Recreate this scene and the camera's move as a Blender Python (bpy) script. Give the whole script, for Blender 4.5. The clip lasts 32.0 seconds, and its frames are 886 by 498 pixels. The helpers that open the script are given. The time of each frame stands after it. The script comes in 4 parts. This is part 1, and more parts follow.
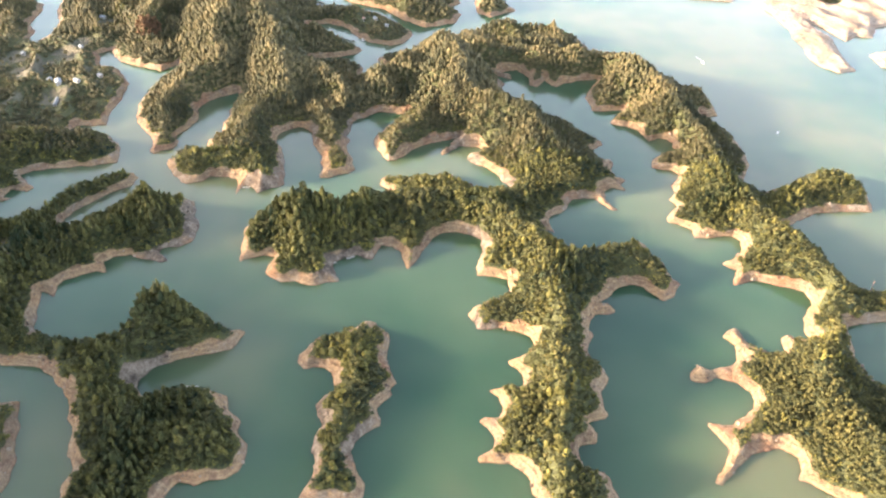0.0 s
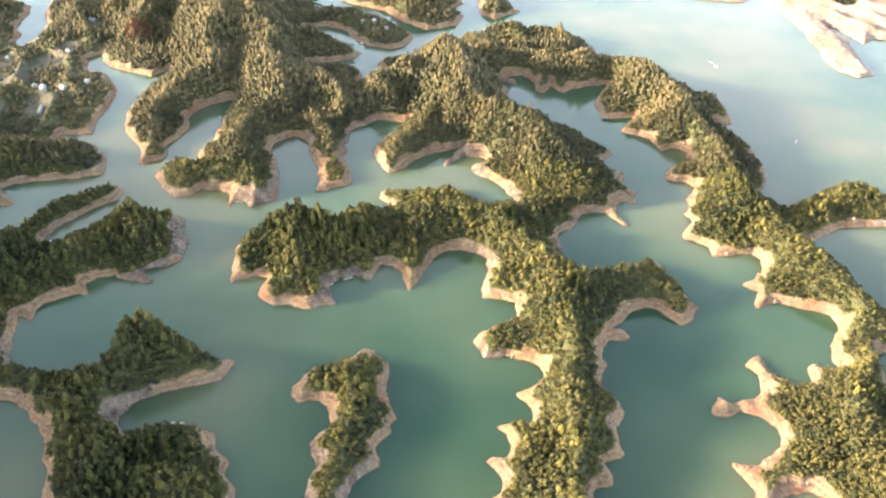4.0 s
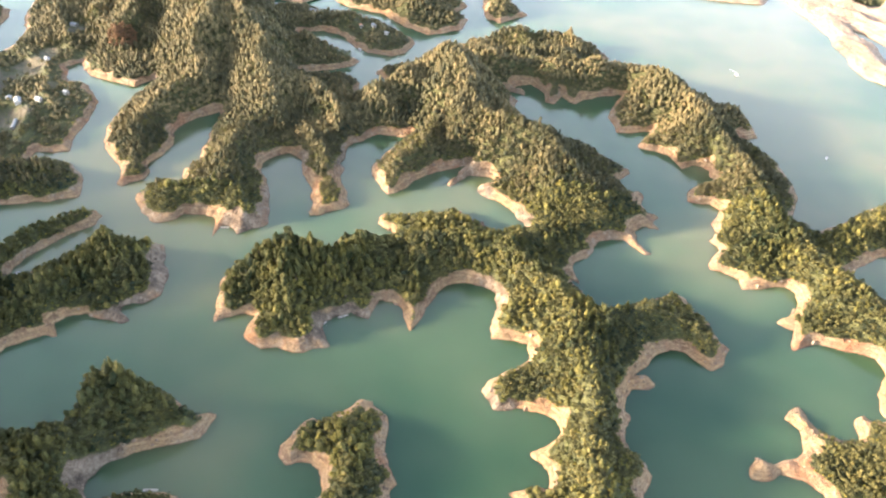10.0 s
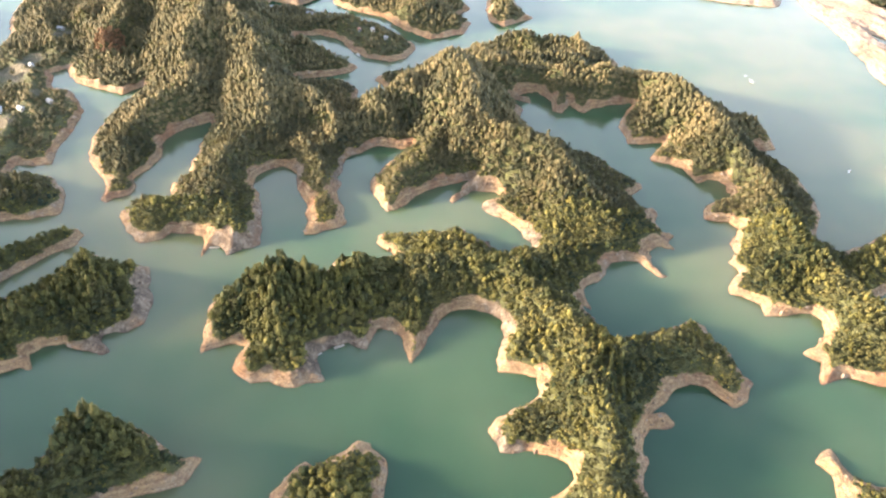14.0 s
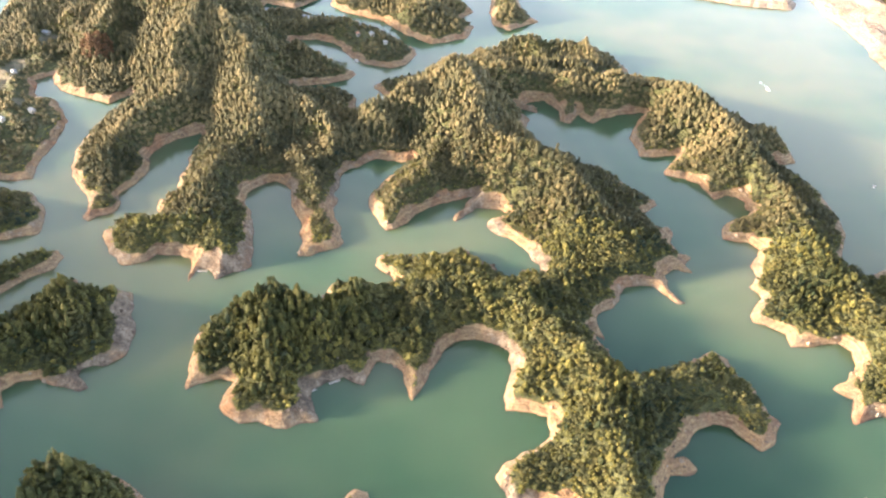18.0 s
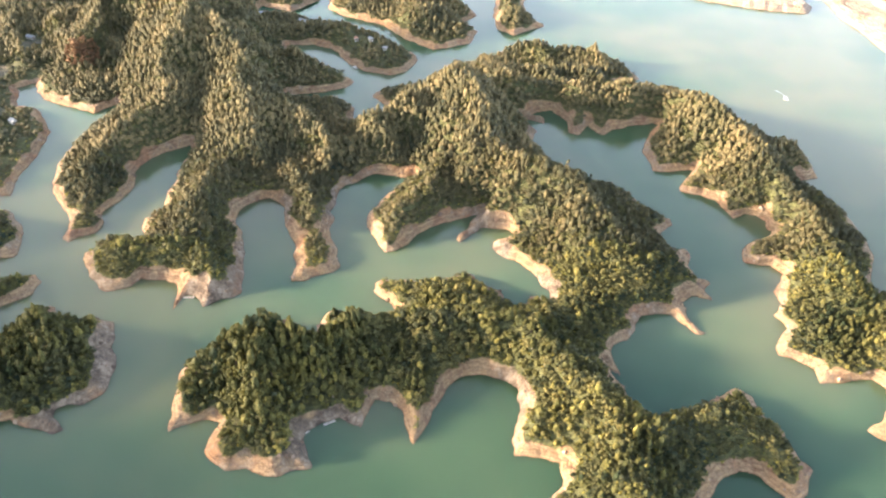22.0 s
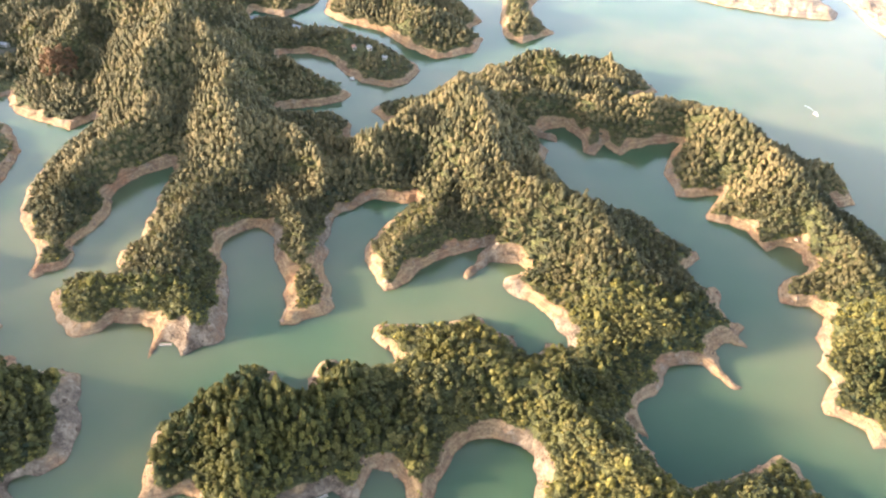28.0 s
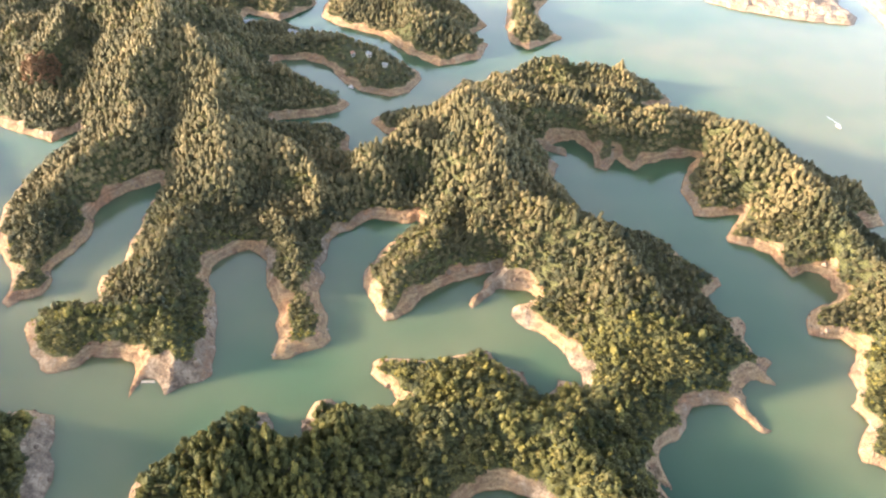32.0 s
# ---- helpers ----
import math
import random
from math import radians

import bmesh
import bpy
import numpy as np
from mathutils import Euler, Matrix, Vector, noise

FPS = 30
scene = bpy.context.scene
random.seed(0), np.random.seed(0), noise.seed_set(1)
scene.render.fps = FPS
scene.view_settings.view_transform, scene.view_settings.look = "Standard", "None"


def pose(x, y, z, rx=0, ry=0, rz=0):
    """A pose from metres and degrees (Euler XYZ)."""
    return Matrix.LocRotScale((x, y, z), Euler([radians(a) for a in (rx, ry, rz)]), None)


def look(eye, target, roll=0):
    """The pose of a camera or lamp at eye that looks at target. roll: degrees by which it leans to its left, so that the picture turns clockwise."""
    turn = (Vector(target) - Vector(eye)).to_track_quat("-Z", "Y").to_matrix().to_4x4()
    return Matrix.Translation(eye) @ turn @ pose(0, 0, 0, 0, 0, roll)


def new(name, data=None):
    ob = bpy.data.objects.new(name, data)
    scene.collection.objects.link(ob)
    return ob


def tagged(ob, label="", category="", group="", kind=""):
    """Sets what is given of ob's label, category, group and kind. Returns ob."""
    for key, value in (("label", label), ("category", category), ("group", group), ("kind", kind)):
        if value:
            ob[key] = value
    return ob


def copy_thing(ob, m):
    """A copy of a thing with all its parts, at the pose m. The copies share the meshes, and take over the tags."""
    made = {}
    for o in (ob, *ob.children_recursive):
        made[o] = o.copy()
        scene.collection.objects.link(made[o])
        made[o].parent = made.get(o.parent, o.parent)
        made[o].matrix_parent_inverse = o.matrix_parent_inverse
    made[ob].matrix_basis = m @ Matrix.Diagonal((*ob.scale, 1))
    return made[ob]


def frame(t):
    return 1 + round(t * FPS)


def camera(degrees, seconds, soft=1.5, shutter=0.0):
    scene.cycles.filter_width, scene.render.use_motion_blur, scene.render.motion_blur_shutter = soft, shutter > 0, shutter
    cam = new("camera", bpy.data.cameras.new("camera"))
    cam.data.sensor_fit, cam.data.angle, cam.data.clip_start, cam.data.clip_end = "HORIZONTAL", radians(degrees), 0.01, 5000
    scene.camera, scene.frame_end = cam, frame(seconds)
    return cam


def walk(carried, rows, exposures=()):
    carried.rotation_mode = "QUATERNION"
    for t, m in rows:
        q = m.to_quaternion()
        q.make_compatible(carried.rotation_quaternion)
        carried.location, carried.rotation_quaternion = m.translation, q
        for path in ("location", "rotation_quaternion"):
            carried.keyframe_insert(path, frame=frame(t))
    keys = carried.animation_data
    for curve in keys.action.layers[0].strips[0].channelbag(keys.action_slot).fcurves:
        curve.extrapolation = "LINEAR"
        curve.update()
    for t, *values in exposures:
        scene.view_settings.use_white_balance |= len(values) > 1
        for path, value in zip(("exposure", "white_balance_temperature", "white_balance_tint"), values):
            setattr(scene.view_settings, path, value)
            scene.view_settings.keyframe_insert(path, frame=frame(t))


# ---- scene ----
cam = camera(55.00, 32.0, soft=2.2)
PATH = [
    (0.0, look((10.12, -192.75, 454.67), (11.35, 298.22, 109.78), 1.712)),
    (2.0, look((8.95, -168.65, 450.13), (9.85, 321.61, 104.24), 1.667)),
    (4.0, look((7.77, -144.53, 445.67), (8.40, 345.01, 98.77), 1.631)),
    (6.0, look((6.57, -120.40, 441.29), (6.97, 368.43, 93.38), 1.604)),
    (8.0, look((5.34, -96.27, 436.96), (5.57, 391.85, 88.05), 1.587)),
    (10.0, look((4.08, -72.15, 432.68), (4.18, 415.25, 82.77), 1.580)),
    (12.0, look((2.77, -48.06, 428.43), (2.79, 438.63, 77.53), 1.581)),
    (14.0, look((1.42, -24.01, 424.21), (1.40, 461.97, 72.31), 1.592)),
    (16.0, look((-0.00, 0.00, 420.00), (0.00, 485.25, 67.11), 1.612)),
    (18.0, look((-1.48, 23.94, 415.79), (-1.42, 508.47, 61.91), 1.642)),
    (20.0, look((-3.05, 47.81, 411.57), (-2.87, 531.62, 56.70), 1.681)),
    (22.0, look((-4.69, 71.59, 407.32), (-4.36, 554.67, 51.46), 1.729)),
    (24.0, look((-6.43, 95.28, 403.04), (-5.90, 577.63, 46.20), 1.787)),
    (26.0, look((-8.27, 118.85, 398.70), (-7.49, 600.48, 40.88), 1.854)),
    (28.0, look((-10.22, 142.30, 394.31), (-9.15, 623.20, 35.52), 1.930)),
    (30.0, look((-12.29, 165.61, 389.85), (-10.88, 645.78, 30.08), 2.016)),
    (32.0, look((-14.49, 188.78, 385.31), (-12.69, 668.21, 24.56), 2.111)),
]
walk(cam, PATH)

# ---- world, sun ----
SUN_TO = Vector((-0.965, -0.04, 0.245)).normalized()
world = bpy.data.worlds.new("sky")
scene.world = world
world.use_nodes = True
wn = world.node_tree
sky = wn.nodes.new("ShaderNodeTexSky")
sky.sky_type, sky.sun_disc = "NISHITA", False
sky.sun_elevation = math.asin(SUN_TO.z)
sky.sun_rotation = math.atan2(SUN_TO.x, SUN_TO.y)
sky.air_density, sky.dust_density, sky.ozone_density = 1.0, 3.0, 1.0
# pale haze all over, somewhat thicker at the horizon
way = wn.nodes.new("ShaderNodeTexCoord")
split = wn.nodes.new("ShaderNodeSeparateXYZ")
wn.links.new(way.outputs["Generated"], split.inputs[0])
low = wn.nodes.new("ShaderNodeMath")
low.operation, low.use_clamp = "SUBTRACT", True
low.inputs[0].default_value = 1.0
wn.links.new(split.outputs[2], low.inputs[1])
veil = wn.nodes.new("ShaderNodeMath")
veil.operation = "POWER"
veil.inputs[1].default_value = 2.0
wn.links.new(low.outputs[0], veil.inputs[0])
haze = wn.nodes.new("ShaderNodeBackground")
haze.inputs[0].default_value = (0.91, 0.96, 1.11, 1)
veil_gain = wn.nodes.new("ShaderNodeMath")
veil_gain.operation = "MULTIPLY"
veil_gain.inputs[1].default_value = 1.25
wn.links.new(veil.outputs[0], veil_gain.inputs[0])
side = wn.nodes.new("ShaderNodeMath")
side.operation = "MULTIPLY_ADD"
side.inputs[1].default_value, side.inputs[2].default_value = 0.32, 1.0
wn.links.new(split.outputs[0], side.inputs[0])
veil_side = wn.nodes.new("ShaderNodeMath")
veil_side.operation = "MULTIPLY"
wn.links.new(veil_gain.outputs[0], veil_side.inputs[0])
wn.links.new(side.outputs[0], veil_side.inputs[1])
wn.links.new(veil_side.outputs[0], haze.inputs[1])
both = wn.nodes.new("ShaderNodeAddShader")
wn.links.new(sky.outputs[0], wn.nodes["Background"].inputs[0])
wn.nodes["Background"].inputs[1].default_value = 0.15
wn.links.new(wn.nodes["Background"].outputs[0], both.inputs[0])
wn.links.new(haze.outputs[0], both.inputs[1])
wn.links.new(both.outputs[0], wn.nodes["World Output"].inputs["Surface"])

sun = new("sun", bpy.data.lights.new("sun", "SUN"))
sun.data.energy, sun.data.angle, sun.data.color = 7.8, radians(6), (1.0, 0.79, 0.58)
sun.matrix_world = look((0, 0, 600), Vector((0, 0, 600)) - SUN_TO)
scene.view_settings.exposure = 1.96


# ---- materials ----
def material(name, rough=0.8, metal=0.0):
    m = bpy.data.materials.new(name)
    m.use_nodes = True
    n = m.node_tree.nodes
    b = n["Principled BSDF"]
    b.inputs["Roughness"].default_value, b.inputs["Metallic"].default_value = rough, metal
    return m, n, m.node_tree.links, b


def noise_node(n, l, vec, scale, detail=4.0, rough=0.6):
    t = n.new("ShaderNodeTexNoise")
    t.inputs["Scale"].default_value, t.inputs["Detail"].default_value, t.inputs["Roughness"].default_value = scale / 1.5, detail, rough
    l.new(vec, t.inputs["Vector"])
    return t.outputs["Fac"]


def ramp(n, l, fac, *stops):
    r = n.new("ShaderNodeValToRGB")
    e = r.color_ramp.elements
    while len(e) < len(stops):
        e.new(0.5)
    for k, (pos, col) in zip(e, stops):
        k.position, k.color = pos, (*col, 1.0) if len(col) == 3 else col
    l.new(fac, r.inputs[0])
    return r.outputs[0]


def mix(n, l, fac, a, b, mode="MIX"):
    m = n.new("ShaderNodeMix")
    m.data_type, m.blend_type = "RGBA", mode
    for sock, v in ((m.inputs[0], fac), (m.inputs[6], a), (m.inputs[7], b)):
        if isinstance(v, (int, float)):
            sock.default_value = v
        elif isinstance(v, tuple):
            sock.default_value = (*v, 1.0)
        else:
            l.new(v, sock)
    return m.outputs[2]


def math_node(n, l, op, a, b=0.0):
    m = n.new("ShaderNodeMath")
    m.operation = op
    for sock, v in ((m.inputs[0], a), (m.inputs[1], b)):
        if isinstance(v, (int, float)):
            sock.default_value = v
        else:
            l.new(v, sock)
    return m.outputs[0]


def bump(n, l, height, bsdf, strength, dist):
    b = n.new("ShaderNodeBump")
    b.inputs["Strength"].default_value, b.inputs["Distance"].default_value = strength, dist
    l.new(height, b.inputs["Height"])
    l.new(b.outputs[0], bsdf.inputs["Normal"])


def earth_material():
    """Bare clay bank with horizontal drawdown lines, going over to forest soil above."""
    m, n, l, b = material("earth", 0.92)
    pos = n.new("ShaderNodeNewGeometry").outputs["Position"]
    sep = n.new("ShaderNodeSeparateXYZ")
    l.new(pos, sep.inputs[0])
    big = noise_node(n, l, pos, 0.035, 5)
    fine = noise_node(n, l, pos, 0.6, 6, 0.7)
    clay = ramp(n, l, big, (0.30, (0.44, 0.235, 0.115)), (0.44, (0.43, 0.285, 0.15)), (0.56, (0.38, 0.27, 0.165)), (0.70, (0.41, 0.20, 0.10)))
    mid = noise_node(n, l, pos, 0.22, 5, 0.65)
    grit = noise_node(n, l, pos, 2.4, 4, 0.7)
    clay = mix(n, l, ramp(n, l, mid, (0.36, (0.8, 0.8, 0.8)), (0.52, (0, 0, 0))), clay, (0.25, 0.14, 0.085))
    clay = mix(n, l, ramp(n, l, fine, (0.34, (0, 0, 0)), (0.58, (1, 1, 1))), mix(n, l, 0.36, clay, (0.10, 0.066, 0.045)), clay)
    clay = mix(n, l, ramp(n, l, grit, (0.36, (0, 0, 0)), (0.50, (1, 1, 1))), mix(n, l, 0.28, clay, (0.08, 0.06, 0.045)), clay)
    z = math_node(n, l, "MULTIPLY_ADD", fine, 1.2)
    l.new(sep.outputs[2], z.node.inputs[2])
    wave = n.new("ShaderNodeTexNoise")
    wave.noise_dimensions = "1D"
    wave.inputs["Scale"].default_value, wave.inputs["Detail"].default_value = 0.9, 3.0
    l.new(z, wave.inputs["W"])
    lines = ramp(n, l, wave.outputs["Fac"], (0.38, (0.62, 0.58, 0.55)), (0.56, (1, 1, 1)))
    pale = n.new("ShaderNodeAttribute")
    pale.attribute_name = "pale"
    clay = mix(n, l, math_node(n, l, "MULTIPLY", pale.outputs["Fac"], 0.5), clay, ramp(n, l, big, (0.38, (0.30, 0.25, 0.21)), (0.50, (0.52, 0.44, 0.37)), (0.60, (0.40, 0.33, 0.28))))
    clay = mix(n, l, 0.8, clay, lines, "MULTIPLY")
    rock = n.new("ShaderNodeAttribute")
    rock.attribute_name = "rock"
    slab = noise_node(n, l, pos, 0.16, 6, 0.75)
    grey = ramp(n, l, slab, (0.38, (0.055, 0.043, 0.034)), (0.50, (0.17, 0.130, 0.097)), (0.60, (0.30, 0.24, 0.18)))
    rocky = math_node(n, l, "ADD", rock.outputs["Fac"], math_node(n, l, "SUBTRACT", slab, 0.5))
    clay = mix(n, l, ramp(n, l, rocky, (0.34, (0, 0, 0)), (0.60, (0.9, 0.9, 0.9))), clay, grey)
    gully = n.new("ShaderNodeTexVoronoi")
    gully.feature = "DISTANCE_TO_EDGE"
    gully.inputs["Scale"].default_value = 0.16
    l.new(pos, gully.inputs["Vector"])
    crack = ramp(n, l, gully.outputs["Distance"], (0.0, (0.55, 0.50, 0.46)), (0.05, (1, 1, 1)))
    clay = mix(n, l, 0.55, clay, crack, "MULTIPLY")
    wet = ramp(n, l, math_node(n, l, "MULTIPLY", z, 0.5), (0.22, (0.30, 0.24, 0.20)), (0.62, (1, 1, 1)))
    clay = mix(n, l, 0.8, clay, wet, "MULTIPLY")
    field = n.new("ShaderNodeAttribute")
    field.attribute_name = "field"
    patch = noise_node(n, l, pos, 0.05, 3)
    meadow = ramp(n, l, patch, (0.35, (0.085, 0.09, 0.045)), (0.5, (0.15, 0.125, 0.085)), (0.65, (0.075, 0.085, 0.04)))
    soil = ramp(n, l, fine, (0.35, (0.035, 0.038, 0.016)), (0.65, (0.105, 0.108, 0.034)))
    cover = n.new("ShaderNodeAttribute")
    cover.attribute_name = "cover"
    edge = math_node(n, l, "ADD", cover.outputs["Fac"], math_node(n, l, "MULTIPLY", math_node(n, l, "SUBTRACT", fine, 0.5), 0.9))
    soil = mix(n, l, field.outputs["Fac"], soil, meadow)
    l.new(mix(n, l, ramp(n, l, edge, (0.40, (0, 0, 0)), (0.62, (1, 1, 1))), clay, soil), b.inputs["Base Color"])
    steps = math_node(n, l, "ADD", math_node(n, l, "MULTIPLY", mid, 2.2), math_node(n, l, "MULTIPLY", wave.outputs["Fac"], 0.9))
    bump(n, l, math_node(n, l, "ADD", fine, steps), b, 1.0, 1.8)
    return m


def water_material():
    m, n, l, b = material("water", 0.10)
    pos = n.new("ShaderNodeNewGeometry").outputs["Position"]
    silt_and_haze = noise_node(n, l, pos, 0.006, 3, 0.5)
    plume = n.new("ShaderNodeVectorMath")
    plume.operation = "DISTANCE"
    plume.inputs[1].default_value = (-245, 500, 0)
    l.new(pos, plume.inputs[0])
    muddy = n.new("ShaderNodeMapRange")
    for sock, v in zip(("From Min", "From Max", "To Min", "To Max"), (60, 430, 0.14, 0.0)):
        muddy.inputs[sock].default_value = v
    muddy.interpolation_type = "SMOOTHSTEP"
    l.new(plume.outputs["Value"], muddy.inputs["Value"])
    silt_and_haze = math_node(n, l, "ADD", silt_and_haze, muddy.outputs["Result"])
    place = n.new("ShaderNodeSeparateXYZ")
    l.new(pos, place.inputs[0])
    # haze over the eastern water painted in, a paler colour towards the east
    east_haze = n.new("ShaderNodeMapRange")
    for sock, v in zip(("From Min", "From Max", "To Min", "To Max"), (-250, 280, -0.03, 0.08)):
        east_haze.inputs[sock].default_value = v
    l.new(place.outputs[0], east_haze.inputs["Value"])
    silt_and_haze = math_node(n, l, "ADD", silt_and_haze, east_haze.outputs["Result"])
    middle = n.new("ShaderNodeVectorMath")
    middle.operation = "DISTANCE"
    middle.inputs[1].default_value = (60, 350, 0)
    l.new(pos, middle.inputs[0])
    clear = n.new("ShaderNodeMapRange")
    for sock, v in zip(("From Min", "From Max", "To Min", "To Max"), (60, 230, -0.19, 0.0)):
        clear.inputs[sock].default_value = v
    clear.interpolation_type = "SMOOTHSTEP"
    l.new(middle.outputs["Value"], clear.inputs["Value"])
    silt_and_haze = math_node(n, l, "ADD", silt_and_haze, clear.outputs["Result"])
    l.new(ramp(n, l, silt_and_haze, (0.30, (0.020, 0.064, 0.034)), (0.50, (0.060, 0.100, 0.056)), (0.66, (0.118, 0.129, 0.073))), b.inputs["Base Color"])
    b.inputs["IOR"].default_value, b.inputs["Specular IOR Level"].default_value = 1.33, 0.8
    b.inputs["Subsurface Weight"].default_value, b.inputs["Subsurface Scale"].default_value = 1.0, 26.0
    b.inputs["Subsurface Radius"].default_value = (0.7, 1.0, 0.9)
    rip = noise_node(n, l, pos, 0.9, 3)
    bump(n, l, rip, b, 0.25, 0.12)
    return m


def leaf_material(name, dark, light, dry):
    m, n, l, b = material(name, 0.62)
    tone = n.new("ShaderNodeAttribute")
    tone.attribute_name = "tone"
    geo = n.new("ShaderNodeNewGeometry")
    info = n.new("ShaderNodeObjectInfo")
    v = math_node(n, l, "ADD", tone.outputs["Fac"], math_node(n, l, "MULTIPLY", math_node(n, l, "SUBTRACT", geo.outputs["Random Per Island"], 0.5), 0.14))
    v = math_node(n, l, "ADD", v, math_node(n, l, "MULTIPLY", math_node(n, l, "SUBTRACT", info.outputs["Random"], 0.5), 0.15))
    col = ramp(n, l, v, (0.12, dark), (0.55, light), (0.95, dry))
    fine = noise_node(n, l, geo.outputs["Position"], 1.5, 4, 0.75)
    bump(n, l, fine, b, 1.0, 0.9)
    # shade in the leaf gaps painted dark, raised leaves lighter, following the bump
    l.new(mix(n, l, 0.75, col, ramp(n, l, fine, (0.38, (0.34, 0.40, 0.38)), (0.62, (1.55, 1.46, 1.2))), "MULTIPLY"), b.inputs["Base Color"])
    b.inputs["Specular IOR Level"].default_value = 0.25
    thin = n.new("ShaderNodeBsdfTranslucent")
    l.new(b.inputs["Base Color"].links[0].from_socket, thin.inputs["Color"])
    blend = n.new("ShaderNodeMixShader")
    blend.inputs[0].default_value = 0.25
    l.new(b.outputs[0], blend.inputs[1])
    l.new(thin.outputs[0], blend.inputs[2])
    l.new(blend.outputs[0], n["Material Output"].inputs["Surface"])
    return m


def bark_material():
    m, n, l, b = material("bark", 0.9)
    pos = n.new("ShaderNodeNewGeometry").outputs["Position"]
    l.new(ramp(n, l, noise_node(n, l, pos, 3.0), (0.3, (0.10, 0.075, 0.055)), (0.7, (0.24, 0.20, 0.16))), b.inputs["Base Color"])
    return m


def stone_material():
    m, n, l, b = material("stone", 0.9)
    tone = n.new("ShaderNodeAttribute")
    tone.attribute_name = "tone"
    pos = n.new("ShaderNodeNewGeometry").outputs["Position"]
    col = ramp(n, l, tone.outputs["Fac"], (0.0, (0.10, 0.07, 0.05)), (0.5, (0.24, 0.16, 0.11)), (1.0, (0.38, 0.29, 0.21)))
    l.new(mix(n, l, 0.5, col, ramp(n, l, noise_node(n, l, pos, 3.0), (0.3, (0.5, 0.5, 0.5)), (0.7, (1, 1, 1))), "MULTIPLY"), b.inputs["Base Color"])
    return m


STONE = stone_material()
EARTH, WATER, BARK = earth_material(), water_material(), bark_material()
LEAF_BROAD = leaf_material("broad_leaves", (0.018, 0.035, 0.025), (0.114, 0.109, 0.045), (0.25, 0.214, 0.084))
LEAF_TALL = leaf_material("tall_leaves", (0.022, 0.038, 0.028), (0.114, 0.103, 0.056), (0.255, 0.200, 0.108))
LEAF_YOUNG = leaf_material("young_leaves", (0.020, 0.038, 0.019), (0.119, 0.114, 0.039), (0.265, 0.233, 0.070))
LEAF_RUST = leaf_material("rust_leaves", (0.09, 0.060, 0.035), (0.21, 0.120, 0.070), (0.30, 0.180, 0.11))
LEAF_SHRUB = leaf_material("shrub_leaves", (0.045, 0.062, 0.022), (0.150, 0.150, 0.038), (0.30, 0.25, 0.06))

# ---- the shoreline plan, stretch by stretch; one plan unit is 1.5 m ----
UNIT = 1.5
FRONT_WEST = [(53, 114.6), (50.7, 117.9), (50, 124.8), (45.7, 129.1), (41.6, 133.9), (27.4, 134), (26.9, 137.7), (33.3, 142.3), (34.6, 149.3), (32.1, 155.3), (27.3, 158.8), (29.6, 161.4), (36.2, 162), (39.2, 168.9), (37.8, 175.1), (32, 179.6), (34.1, 182), (44.1, 184), (50.1, 182.7), (50.6, 192.1), (45.8, 199.1), (42.5, 203.2), (49.1, 205.3), (55.4, 209.9), (58.8, 215.5), (56.2, 222.7), (49.4, 226.6), (38.6, 228.1), (27.8, 227.1), (26, 233.3), (22.3, 240.4), (26.6, 246.7), (33.7, 252.1), (42.3, 256.1), (47.2, 264.3), (46.4, 274.1)]
COVE = [(50.1, 270.9), (39.7, 276.6), (27.4, 275.6), (27.4, 284.1), (30.7, 294.4), (33.2, 305.6), (32.2, 315), (24.5, 319.8), (16.7, 322.5), (8.1, 321.6), (1, 314.1), (-3.9, 301.5), (-8.4, 290.4), (-12.4, 280.2), (-15.5, 288.7), (-18.4, 299), (-23, 304.6), (-30.4, 304.8), (-33.3, 294.5), (-35.7, 287.9), (-43.8, 294.5), (-51, 291.4), (-57, 286.5), (-57.8, 281.4), (-52.3, 267.6), (-59.5, 266), (-65.5, 261.9), (-71, 263), (-78.2, 266.5), (-86.1, 264.5), (-92, 268.5), (-97.3, 273.1), (-96.2, 280.7), (-93.7, 289.1), (-101.9, 291.1), (-107.8, 288), (-113.1, 282.7)]
FRONT_NORTH = [(-115.7, 288.6), (-117.3, 314.4), (-117.3, 318.7), (-114, 322.1), (-107.6, 325.6), (-102.8, 330.9), (-103, 336.7), (-101.3, 339.1), (-95.3, 341.2), (-91.8, 346.1), (-88.5, 351.9), (-83.3, 355.3), (-76.2, 354.6), (-73.4, 349.4), (-71.3, 342.5), (-68.2, 337.6), (-63.4, 339.6), (-60.5, 343), (-61.1, 350), (-60.2, 356.9), (-57.4, 361.9), (-51.6, 363.2), (-46.4, 359.2), (-39.2, 357.9), (-32.1, 356.6), (-27.5, 358.4), (-25.5, 364.4), (-28.3, 369.9), (-33.5, 374.8), (-37.4, 378.1), (-36.8, 385.3), (-34.1, 388.3), (-27, 387.9), (-14.4, 387.8), (-4.4, 389.4), (1.9, 392.3), (7, 394.8), (12, 394.3), (14.5, 389.6), (20.6, 385.1), (25.4, 381.8), (28.8, 376), (31, 371), (33.3, 369.1)]
